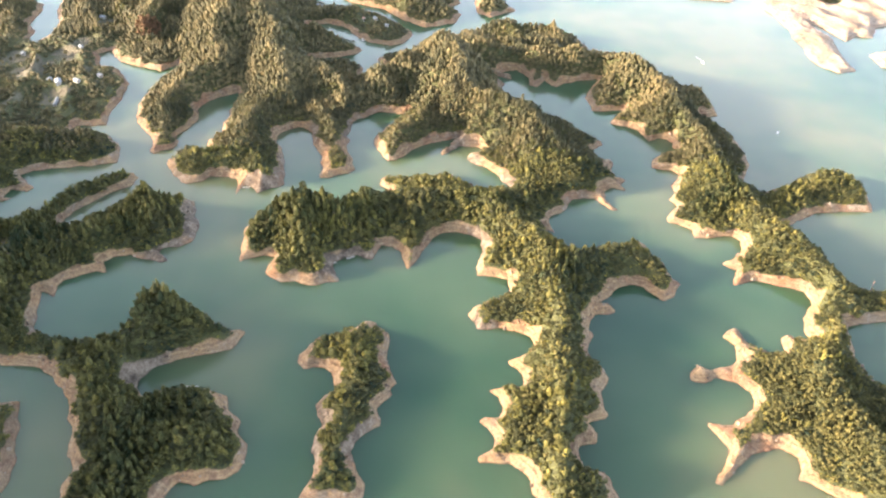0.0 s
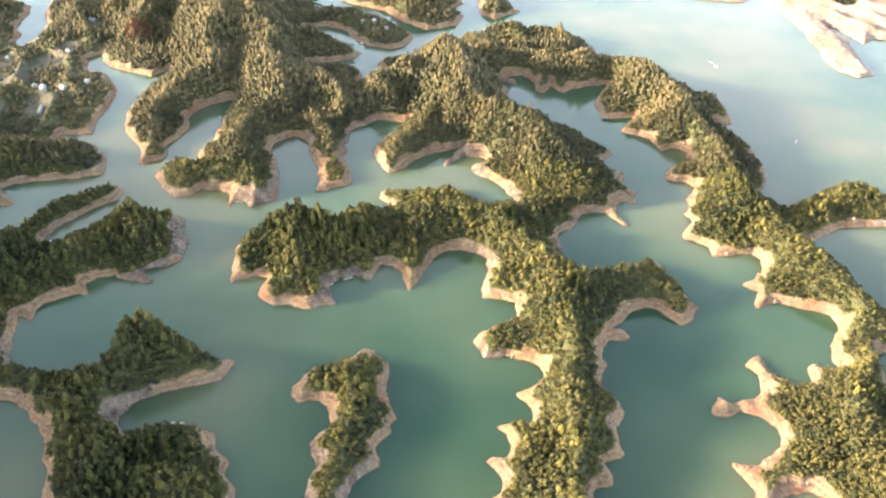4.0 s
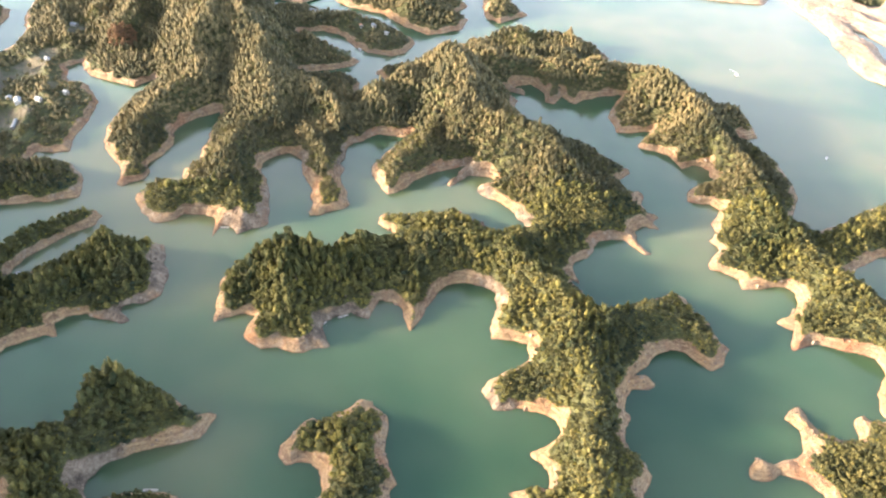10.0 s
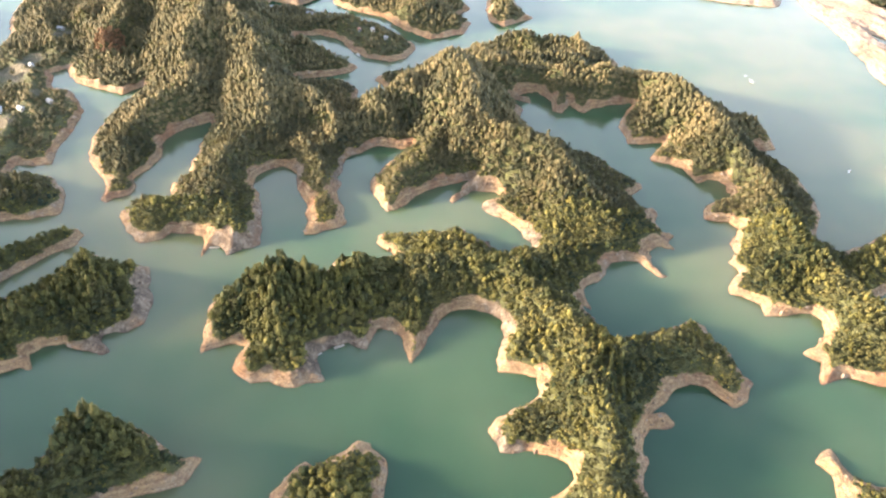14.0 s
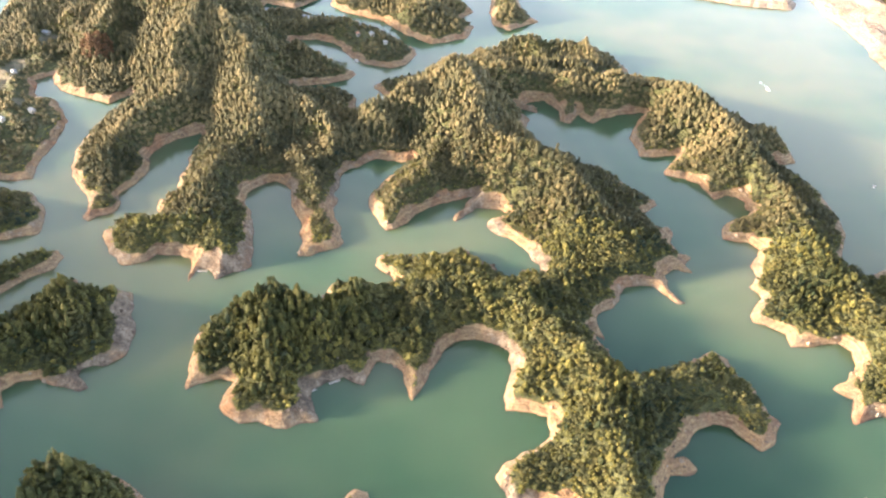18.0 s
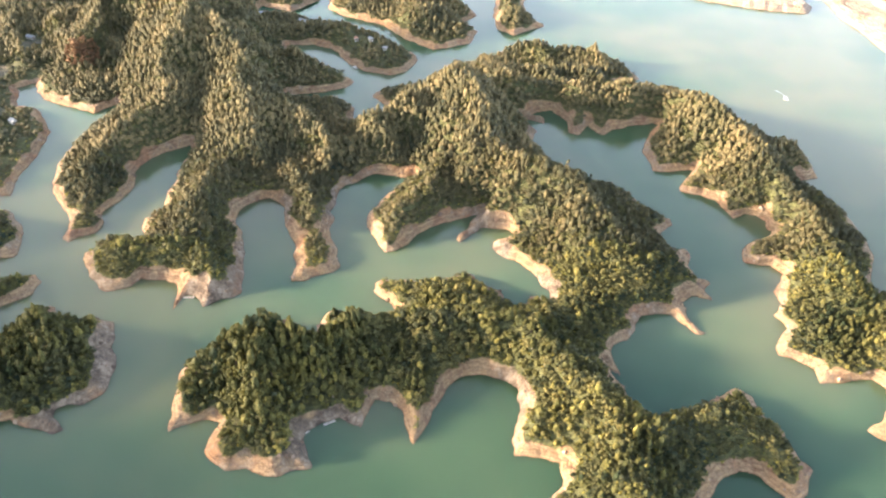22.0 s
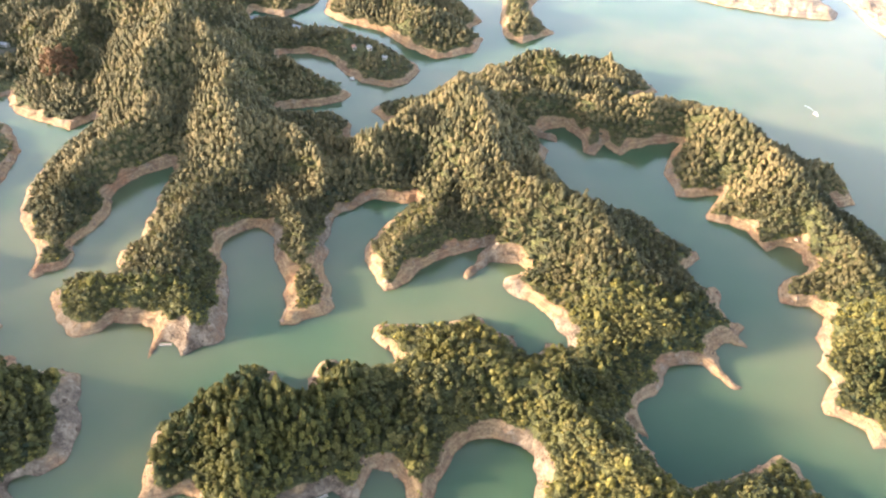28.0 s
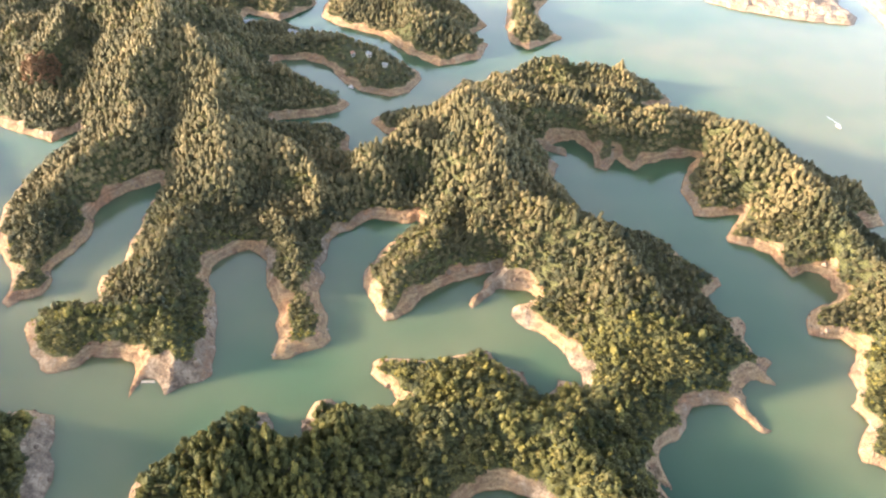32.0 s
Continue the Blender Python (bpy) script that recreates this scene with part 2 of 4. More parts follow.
HILL_WEST = [(40.1, 373.1), (41.3, 378.3), (47.4, 378.3), (52, 375.4), (50.8, 383), (48.3, 387.6), (46.4, 393.7), (42.9, 398.4), (39.6, 404.8), (32, 409.5), (25.6, 413.2), (23.2, 419.2), (25.6, 424.4), (31.7, 427.2), (37.5, 431.4), (33.6, 436), (26.8, 437.9), (17, 436.9), (10, 427), (6.4, 421.7), (4.2, 424.5), (5.3, 428.9), (10.1, 435.7), (14.4, 444.9), (18, 451.1), (13.1, 449.4), (7.4, 445.4), (-2.4, 441.7), (-10.6, 435.4), (-18.6, 427.6), (-23.6, 418.9), (-28.5, 412.5), (-33.8, 412.2), (-37.4, 418.2), (-40.3, 426.5), (-45.1, 434.9), (-45.8, 442.5), (-43.8, 451.9), (-40.7, 458.3), (-35.2, 471), (-26.8, 480.7), (-18.7, 488.6)]
BAY_S = [(-22.8, 491.6), (-30.2, 488), (-36.4, 489.7), (-44.2, 491.5), (-50.1, 488.4), (-55.4, 481.2), (-62.4, 477.1), (-65.4, 471.8), (-65.3, 459.3), (-67.2, 449.7), (-65.2, 440.6), (-65.9, 431.6), (-63.7, 423.1), (-60.5, 414.9), (-58.3, 403), (-55.9, 398.5), (-59.1, 393.8), (-66.3, 390.4), (-71.9, 386.1), (-79.8, 384.3), (-80.2, 390.5), (-78.9, 398.1), (-81, 405.8), (-81.6, 413.8), (-86, 424.1), (-91.2, 434.7), (-93, 448.2), (-98.2, 457.5), (-104.2, 462), (-109.2, 457.8), (-116.4, 451.7), (-120.4, 446.7), (-119.4, 437.6), (-113.2, 424.8), (-109, 412.4), (-106.9, 400.6), (-105.6, 389.3), (-103.4, 382.1), (-102.6, 375), (-105.9, 371.4), (-111.4, 369.5), (-115.3, 365.9), (-119, 361.7), (-123.5, 370.6), (-130.1, 371.7), (-130.8, 367.5), (-133.1, 360.1), (-133.5, 366.7), (-134.1, 375.3), (-137.6, 380.4), (-142.4, 383.8), (-150.3, 381.6), (-154.6, 383.2), (-158.8, 377.6), (-164.8, 373.8), (-169.7, 372.6)]
WEST_ARM = [(-173.8, 375.1), (-179.2, 382), (-185.7, 390.9), (-190.2, 398.3), (-188.8, 402.7), (-185.3, 408.5), (-174.6, 415.2), (-164.4, 417.8), (-168.6, 430.5), (-169.1, 436.3), (-163.6, 440.7), (-161.8, 449.1), (-164.2, 463.6), (-163, 476.4), (-164.3, 487), (-163.7, 499.8), (-162.6, 511.4), (-164.3, 519.7), (-169.3, 517), (-176.9, 510.5), (-184.4, 502.5), (-189.2, 492.6), (-189.9, 483.8), (-185.3, 473.5), (-185.9, 463.3), (-188.7, 454.8), (-194.1, 440.4), (-190, 425.8), (-191.3, 420.6), (-199.1, 418.1), (-203.6, 411.6)]
WEST_COAST = [(-206.7, 413.9), (-208.1, 423.2), (-209, 431.9), (-215.2, 441.5), (-222.6, 450.5), (-229.7, 459.8), (-233.8, 472.2), (-237.5, 488), (-238.5, 499.2), (-238.3, 512.6), (-234.2, 543.9), (-225.2, 564.3), (-229.2, 573.4), (-239.6, 558), (-258.5, 566.5), (-278.4, 574.3), (-289.5, 587.1), (-296.7, 601.3)]
CHANNEL_TOP = [(-305.1, 592.3), (-294.5, 565), (-278.7, 561.5), (-265.2, 541.8), (-257.9, 528.3), (-255.4, 500.1), (-256.4, 475.2), (-252.3, 454.8), (-274.5, 452.6), (-273.7, 437.1), (-261.4, 434.9), (-246.6, 440.9), (-229, 419.5), (-225.7, 398.7), (-245.3, 391.9), (-278.5, 384.3), (-285.6, 376.5), (-268.6, 361.2), (-270.8, 355.9), (-283.1, 358.1), (-283.7, 347.5), (-276.1, 347.3), (-284, 343.1), (-294.8, 341.9)]
THIN_ARM = [(-264.6, 318.6), (-253.1, 333.3), (-242.9, 356.9), (-226.2, 376.2), (-209.4, 383.9), (-203.1, 378.2), (-204.6, 369.7), (-217.9, 355.7), (-228.5, 339.5), (-234.4, 323.9), (-232, 315.7)]
ARM3 = [(-226.1, 316.4), (-216.9, 324.9), (-206.4, 339.3), (-197, 355.2), (-193.6, 360.1), (-188.9, 359.1), (-186.1, 353.3), (-176.9, 349.7), (-167.2, 352.5), (-158.5, 350), (-154.5, 340.5), (-153.7, 332.8), (-149.4, 325.5), (-147.3, 312.1), (-148.1, 304), (-152.4, 298), (-159.2, 297.2), (-164, 294.1), (-163.5, 289.8), (-157.4, 282.7), (-160.9, 280.7), (-171.8, 283.4), (-181.6, 287.7), (-189.3, 285.9), (-195.6, 279.2), (-188.5, 269.7), (-196, 269.9), (-204.9, 264.7), (-210.9, 260.2), (-213, 255.9), (-209.2, 244.7)]
ARM4N = [(-219.4, 250.6), (-211.5, 218.4), (-205.1, 210.8), (-181.8, 205.1), (-162.9, 208.9), (-159.2, 224.2), (-144.8, 241.7), (-120.9, 229.8), (-106, 217.6), (-101.9, 219.6), (-97.2, 220.3), (-99.1, 213.3), (-102.1, 206.4), (-110.6, 202.1), (-121.1, 199.5), (-131.6, 194.8), (-139.4, 189.8), (-142.5, 183.1), (-142.3, 175), (-137.9, 169.7), (-130, 173.9), (-119.5, 176.7), (-103.6, 175), (-97.2, 171.3), (-93.9, 162.7), (-85.4, 154.5), (-86.5, 147.3), (-80.6, 141.6), (-79.4, 134.5), (-80.7, 124.6), (-86.2, 119.7), (-93.3, 120.1), (-98.6, 116.1), (-105.9, 118.4), (-109.4, 113), (-110.8, 106.9)]
ARM4W = [(-155.2, 105.4), (-155.8, 114.5), (-154.8, 123.9), (-160.2, 130.3), (-160.4, 134.9), (-162.2, 143.8), (-169.6, 157.9), (-173, 167.2), (-179.6, 174.3), (-186.8, 181.3), (-193.9, 187.6), (-200.5, 189), (-210.4, 188.6), (-221.4, 190.6)]
LEFT_BIT = [(-214.9, 161.6), (-204.9, 162.2), (-195.9, 163.5), (-188.9, 146.5), (-183.9, 129.7), (-179.6, 116.3), (-181.1, 108.8), (-188.3, 104.4)]
ISLET_N = [(-33.6, 232.6), (-28.2, 231.4), (-26.9, 226.6), (-19.8, 222.2), (-19.3, 215.3), (-20.3, 207.6), (-19.3, 193.4), (-14.7, 188.2), (-13.1, 185.4), (-17, 179.2), (-15.3, 175.3), (-20.5, 169.3), (-22.1, 165.4), (-19.6, 158.1), (-19.4, 154.4), (-23.2, 151.8), (-28.3, 148.8), (-31.7, 143.4), (-32.5, 138.2), (-30.5, 131.6), (-27.5, 126.8), (-24.3, 119), (-24.7, 109.8), (-52.7, 108.9), (-49.4, 119.7), (-47.8, 126.1), (-50.1, 137.6), (-49.5, 148), (-47, 153.4), (-48.2, 158.8), (-51.3, 161.7), (-52.9, 166.9), (-50, 172), (-44.5, 177.3), (-46, 185.3), (-48, 190.2), (-51.3, 193.4), (-57.3, 194.8), (-62.2, 192.5), (-65.5, 197.1), (-65.9, 203.1), (-62.3, 209), (-58.6, 215), (-54.8, 220.7), (-49.1, 216.3), (-43.6, 221.2), (-39.2, 226.1)]
HILL_EAST = [(78.7, 324), (77.6, 330), (77.1, 337.1), (79.4, 343.9), (84.8, 348.4), (90.2, 354.8), (91.2, 360.5), (95.3, 365.6), (102.2, 367.6), (110, 367.3), (113.8, 363.2), (117, 356.9), (120.6, 353), (124.3, 353.8), (121.6, 356.5), (118.7, 363.4), (116.9, 368.9), (117.2, 376.7), (122.3, 382.1), (127.3, 382.4), (132.1, 379.1), (131.3, 387.9), (135.7, 392.8), (133.8, 397.2), (128.6, 397), (126.9, 408.4), (130, 418.5), (128.8, 423.4), (122, 421), (119.1, 428.4), (118.3, 437), (126.7, 445.5), (125.9, 451.9), (121, 453), (114.2, 459), (108.8, 472.3), (99, 484.2), (84.8, 488.2), (68.9, 497.3), (58.4, 521.9), (50.5, 532.7), (56.9, 551.2), (48.2, 566.6)]
RIGHT_BAY = [(46.8, 569.9), (54.6, 567.7), (64.4, 560.8), (62.4, 569.6), (54.1, 574.7), (61.7, 580.9), (69, 582.8), (75.2, 574.7), (79.3, 565.2), (78.4, 551.8), (83.9, 546.9), (89.3, 555.1), (92.2, 563.4), (97.9, 551.1), (101.7, 549.4), (109, 556.4), (120.3, 562.5), (136.9, 567.7), (140.9, 565.2), (134.3, 555.4), (129.5, 544.7), (123.7, 527.5), (125.9, 517.6), (126, 504.4), (136.1, 503.3), (151.9, 507.6), (146.8, 498.4), (138.3, 486.1), (138.6, 481), (149.7, 477.5), (157.1, 471.9), (160, 463.2), (163.2, 454.3), (170.9, 459), (178, 458.4), (180.5, 453), (180.1, 443.4), (182.8, 441.3)]
RIGHT_WEST = [(173.9, 434.7), (165.2, 429.9), (159.6, 424.2), (157.9, 412.7), (164.4, 410.6), (172.1, 410.2), (175.7, 403.8), (174, 396.9), (166.2, 388.5), (168.3, 378.7), (161.1, 369.6), (165.1, 360), (159.8, 352.6), (154.2, 345.7), (154.6, 340.4), (161.6, 338.1), (169.1, 332.6), (168, 322.6), (181.8, 324.2), (193.7, 326.8), (197.6, 321.8), (194.8, 310.2), (189.4, 302.7), (178.3, 295.1), (185.8, 289.4), (180, 273.6)]
RIGHT_LOW = [(194.2, 279.3), (209.4, 274), (220.6, 270.1), (222.7, 262.8), (216.8, 249.1), (211.4, 245.3), (208.9, 232.1), (211.7, 226.5), (202.6, 225.2), (200.2, 231.2), (194.7, 227.7), (191.4, 215.2), (183.4, 214.8), (174.4, 220.3), (173.2, 230.5), (170.7, 235.2), (161.5, 227.7), (166.6, 220), (164.5, 207.4), (157.4, 201.9), (148.9, 199.9), (143.7, 203.1), (137.8, 197.7), (137.5, 191), (142.9, 190.8), (149.8, 194), (158.9, 191.1), (165.3, 184.8), (165.5, 177.7), (158.4, 168.2), (150.1, 161.9), (137.6, 162.6), (141.9, 153.3), (143.7, 144.6), (140.6, 135.7), (134.7, 130.9), (132.9, 125.8), (135.4, 124.6), (143.4, 132.6), (151.3, 140.8), (159.2, 146.2), (170.1, 147), (175.2, 142.3), (173.7, 133), (171.1, 129), (177.7, 127.3), (181.6, 121.2), (189.4, 116.9)]
RIGHT_EAST = [(258, 156), (243.4, 185.1), (231.1, 196.3), (228.8, 210.5), (231.9, 228.8), (234.4, 239.1), (258.5, 244.2), (287.4, 250.6), (302.6, 282.5), (269.6, 270.4), (250.9, 273.8), (247.7, 283.5), (245.1, 306.7), (238.8, 331.8), (232.2, 339.8), (258.7, 357.4), (279.4, 360.2), (297.7, 360.7), (303.7, 391.6), (291.3, 414.5), (271.8, 408.5), (251, 392.8), (227.3, 380.4), (218.9, 395.2), (231.3, 423.1), (231, 460.3), (223.5, 479.5), (210.9, 496.4), (227.1, 501.7), (228.2, 522.7), (206.1, 549), (187.5, 577.1), (167.2, 610.4)]
FAR_CAPE = [(176.6, 609.7), (143.2, 625.7), (121.1, 625.8), (140.5, 637.8), (131, 659.3), (114, 676.1), (78.4, 678.1), (50.3, 685.4), (29.5, 665.5), (21.8, 671.3), (12, 651.1), (2.6, 659.3), (-7.4, 642), (-15.9, 616.7), (-40.8, 609.2), (-52.5, 603.1), (-56.3, 595.6), (-42.6, 579.8), (-41.4, 561.7), (-52.4, 554.5), (-64.1, 553.7), (-66.8, 576.8), (-78, 589.3), (-112.4, 584.6), (-114.6, 594.2), (-90.1, 600.3), (-75.4, 609.4), (-70.6, 619.1), (-83.6, 628.5), (-104.9, 647.6), (-122.9, 661.2), (-131.7, 679.3), (-110.3, 683.7), (-93, 675.6), (-78.3, 649.5), (-65.5, 637.9), (-46.3, 631.1), (-33.7, 638.6), (-26.1, 660), (-29.3, 670.7), (-46.1, 688.5), (-68.8, 711), (-91.7, 725.3), (-124.5, 733.1), (-128.3, 743.7), (-167.7, 744), (-166.3, 763.4), (-138.4, 751.1), (-115.9, 785.2)]
FAR_ISLE = [(-108.6, 762.5), (-94.2, 746.8), (-57.8, 727.8), (-38.8, 701.2), (-14.3, 680.1), (14.5, 695.6), (20.1, 720), (6.8, 735.6), (20.7, 756.1), (2.3, 795.4), (-55.9, 842.8), (-101.8, 824.4), (-109.1, 785.4)]
FAR_ISLET = [(35.2, 762.7), (36.4, 727.4), (50.6, 714), (76.9, 737.1), (64.5, 758.8), (60.9, 788.3), (72.2, 816), (39.6, 812.4)]
BARE_SHORE = [(339.3, 769.5), (344.7, 752.1), (350.3, 700.4), (345.7, 682.3), (348.7, 656.1), (344.7, 630.9), (348.6, 611.4), (361, 597.2), (378.4, 601.9), (378.5, 633.6), (380.8, 656), (385.8, 685), (378.9, 695.4), (377.7, 723.5), (386, 711.1), (396.6, 674.3), (411.7, 689.8), (428, 686.6), (443, 716), (478.1, 731.7), (520, 772.5), (564.5, 871.4), (394.9, 884.8), (340.8, 853.7)]
BARE_SPIT = [(405.6, 642), (406.4, 612.7), (443.4, 602.7), (488.1, 631.9), (445.6, 656)]
FRONT_EAST = [(73, 331.4), (77.3, 318.5), (82.6, 305.3), (89.9, 300.3), (100.8, 303.7), (115.1, 309.7), (122.9, 315), (129.1, 317.8), (134.8, 313.5), (136.1, 303.7), (142.9, 293.6), (144.7, 280), (148.6, 273.2), (141.3, 261.1), (135.8, 257.2), (130.8, 262.3), (125.9, 270.1), (118.5, 272), (109.5, 267.3), (101.5, 257), (96.7, 252), (102.7, 253), (107.5, 246.9), (104.8, 244.4), (94.7, 243.3), (91.4, 237.8)]
FRONT_SPINE = [(90.2, 236.6), (88.3, 229.3), (92, 226.1), (86.8, 216.6), (87, 206.4), (90.7, 200.9), (95.1, 192.6), (93.3, 186.4), (88.6, 181.4), (88.7, 173.5), (90.4, 166), (87.8, 162.9), (79.3, 160.7), (83.7, 152.9), (81.9, 147.6), (75.4, 146.6), (72.6, 141), (74.2, 132.1), (81.7, 130.4), (85.7, 126), (87.3, 116.7)]
POND = [(-389.4, 734.7), (-383.4, 698.8), (-367.6, 662.5), (-364, 632.9), (-368.9, 612.7), (-378.5, 618.1), (-382, 641.2), (-395.2, 659.5), (-397.8, 697.2), (-402.8, 712.3), (-426.3, 724.3), (-448, 715.5), (-477.9, 730.8), (-518.5, 791.5), (-459.6, 827.7), (-403.1, 804.3)]


MAINLAND = (FRONT_WEST + COVE + FRONT_NORTH + HILL_WEST + BAY_S + WEST_ARM + WEST_COAST + CHANNEL_TOP
            + [(-402.3, 356.9), (-479, 548.3), (-469.6, 928.8), (-232.1, 1043.5), (-123.4, 828.8)] + FAR_CAPE[::-1] + RIGHT_EAST[::-1]
            + [(298.5, 139.2), (282.1, 66.8), (201.5, 69.5)] + RIGHT_LOW[::-1] + RIGHT_WEST[::-1] + RIGHT_BAY[::-1] + HILL_EAST[::-1]
            + FRONT_EAST + FRONT_SPINE + [(81.4, 64.1), (54.3, 69.7)])
WEST_LAND = THIN_ARM + ARM3 + ARM4N + [(-125.8, 51.8), (-155.9, 52.7)] + ARM4W + [(-296.7, 203.7), (-330.1, 282.4), (-315.5, 339.4)]
FAR_BARE = [(205.9, 824.3), (226.5, 808.3), (269.6, 791), (314.2, 782.6), (323.3, 799.5), (318.1, 825), (325.6, 853.6), (247, 885.6), (209.2, 863)]
# hill added out of view in the west, to shade the left-hand land
UNSEEN_SHADE_HILL = [(-590, -40), (-330, -40), (-318, 60), (-320, 190), (-345, 280), (-420, 330), (-432, 480), (-470, 640), (-590, 640)]
OUTLINES = [MAINLAND, UNSEEN_SHADE_HILL, WEST_LAND, LEFT_BIT, ISLET_N, FAR_ISLE, FAR_ISLET, BARE_SHORE, BARE_SPIT, FAR_BARE, POND]

# crest lines: x, y, height of the ground along each ridge
CRESTS = [
    # first ridge: the added unseen hill, its height set by the shade it casts
    [(-410, -30, 80), (-405, 60, 98), (-412, 150, 100), (-430, 240, 94), (-470, 320, 86), (-490, 420, 70), (-510, 520, 50), (-530, 620, 20)],
    [(-208.9, 700.3, 46), (-190.9, 647.0, 43), (-171.7, 627.6, 40), (-158.9, 609.3, 35), (-144.6, 589.9, 30), (-141.9, 562.0, 28), (-132.4, 537.0, 25), (-118.0, 530.3, 22), (-101.2, 522.6, 18), (-91.7, 511.3, 16), (-73.9, 503.8, 13), (-57.6, 509.2, 15), (-39.1, 531.5, 19), (-23.8, 544.7, 25), (-4.7, 551.9, 31), (6.5, 558.4, 36)],
    [(6.5, 558.4, 36), (13.5, 530.4, 34), (20.2, 502.0, 31), (26.1, 478.6, 29), (39.3, 461.1, 28), (54.0, 449.7, 27), (67.1, 438.7, 26), (76.3, 425.0, 24), (83.7, 407.5, 22), (88.9, 394.4, 17), (94.8, 383.4, 11)],
    [(86.5, 392.8, 16), (102.8, 390.2, 9), (119.1, 383.5, 5)],
    [(-132.5, 536.8, 24), (-128.4, 508.1, 20), (-132.5, 485.6, 17), (-136.1, 464.0, 15), (-135.2, 442.0, 14), (-132.5, 422.8, 12), (-129.8, 402.7, 9), (-119.4, 382.3, 7)],
    [(-106.7, 530.8, 15), (-95.9, 506.7, 13), (-92.4, 481.9, 11), (-86, 459.2, 9), (-75.8, 435.2, 7)],
    [(5.6, 549.1, 34), (-2.7, 496.8, 17), (-11.9, 452.4, 13), (-28.9, 432.6, 9)],
    [(5.6, 549.1, 34), (25.7, 589.9, 18), (65.9, 590.2, 16), (95.4, 581.2, 18), (135.2, 577.7, 20), (159.5, 563.7, 19), (171.1, 536.6, 20), (178.5, 509.5, 19), (185.1, 485.3, 18), (190, 461, 16), (194.3, 428.3, 15), (192.5, 386.9, 14), (194.8, 361.7, 13), (204.3, 335.7, 13), (219.7, 302.3, 13), (229.5, 277.7, 13), (233.9, 257.4, 12)],
    [(-189.9, 663.9, 42), (-189, 636.1, 40), (-190, 607.2, 36), (-196.8, 588, 29), (-189.7, 557.1, 22), (-187, 540.8, 19), (-193.7, 523.4, 16), (-202.6, 502.6, 13), (-213.1, 472.4, 9)],
    [(-208.9, 700.3, 46), (-276, 696.3, 22), (-268.1, 618.2, 16)],
    [(-191.4, 399, 0), (-169.6, 397.9, 7), (-139.3, 396.3, 10)],
    [(-112.2, 305.9, 8), (-95.5, 319.1, 15), (-79.9, 327.2, 20), (-60.2, 321, 13), (-45.5, 337.9, 9), (-24.7, 345.5, 9), (-6.1, 341.2, 12), (12.5, 341.1, 13), (36.6, 336.5, 15), (40.8, 321.7, 18), (57.4, 296.8, 19), (68.9, 273.9, 19), (72.6, 251.1, 19), (71.3, 229.4, 17), (66.7, 204.9, 16), (65.8, 182.7, 15), (66.9, 160.5, 14), (66.0, 139.1, 14), (58.9, 117.0, 13), (62.4, 111.4, 9)],
    [(-79.9, 327.2, 18), (-80.7, 302, 12), (-73.6, 286.7, 7)],
    [(68.6, 268.9, 14), (82.6, 274.4, 14), (107.6, 285.5, 13), (129.8, 277.5, 8)],
    [(-166.1, 204.4, 9), (-149.7, 220.3, 28), (-137.7, 227.4, 43), (-122.4, 221.3, 22)],
    [(-222.1, 286.8, 9), (-196.2, 299, 11), (-183, 329.1, 13), (-166.7, 332.2, 7)],
    [(-197.8, 199.5, 7), (-166.4, 177.8, 9), (-148.1, 148.4, 10), (-107.3, 135.9, 10)],
    [(228.2, 230.7, 9), (199.3, 194, 10), (191.7, 152.2, 12), (224.6, 105.6, 14)],
    [(-41.3, 211.2, 5), (-35.5, 179.1, 6), (-38.9, 133.5, 6)],
    [(-44.4, 715.7, 14), (-9.6, 727.5, 12), (-50.1, 780.7, 18)], [(48.4, 744.5, 9), (50.1, 772.7, 12)],
    [(-88.6, 697, 6), (-46.2, 660, 6)], [(-118, 634.8, 11), (-83.1, 617.6, 4)], [(32.2, 672.8, 8), (83.5, 668.9, 12), (126, 650.8, 3)],
    [(270.9, 389.7, 10), (294, 379.9, 6)], [(-252, 419.9, 6), (-300.3, 412.8, 9)],
    [(183.9, 494.3, 16), (207.7, 511.7, 12), (218.5, 507.7, 5)], [(173.2, 531.4, 17), (190.7, 532.3, 9)],
]
# clearings: x, y, radius
FIELDS = [(-326.9, 579.1, 15), (-345.1, 535.4, 16), (-303.9, 492.3, 13), (-325.2, 609.4, 10), (-369.2, 569.7, 13), (-370.2, 622.5, 8), (-333.8, 477.1, 10), (-340.7, 559.4, 12), (-298.9, 550.4, 6), (-319.5, 655.4, 10), (-257.5, 279.1, 12)]


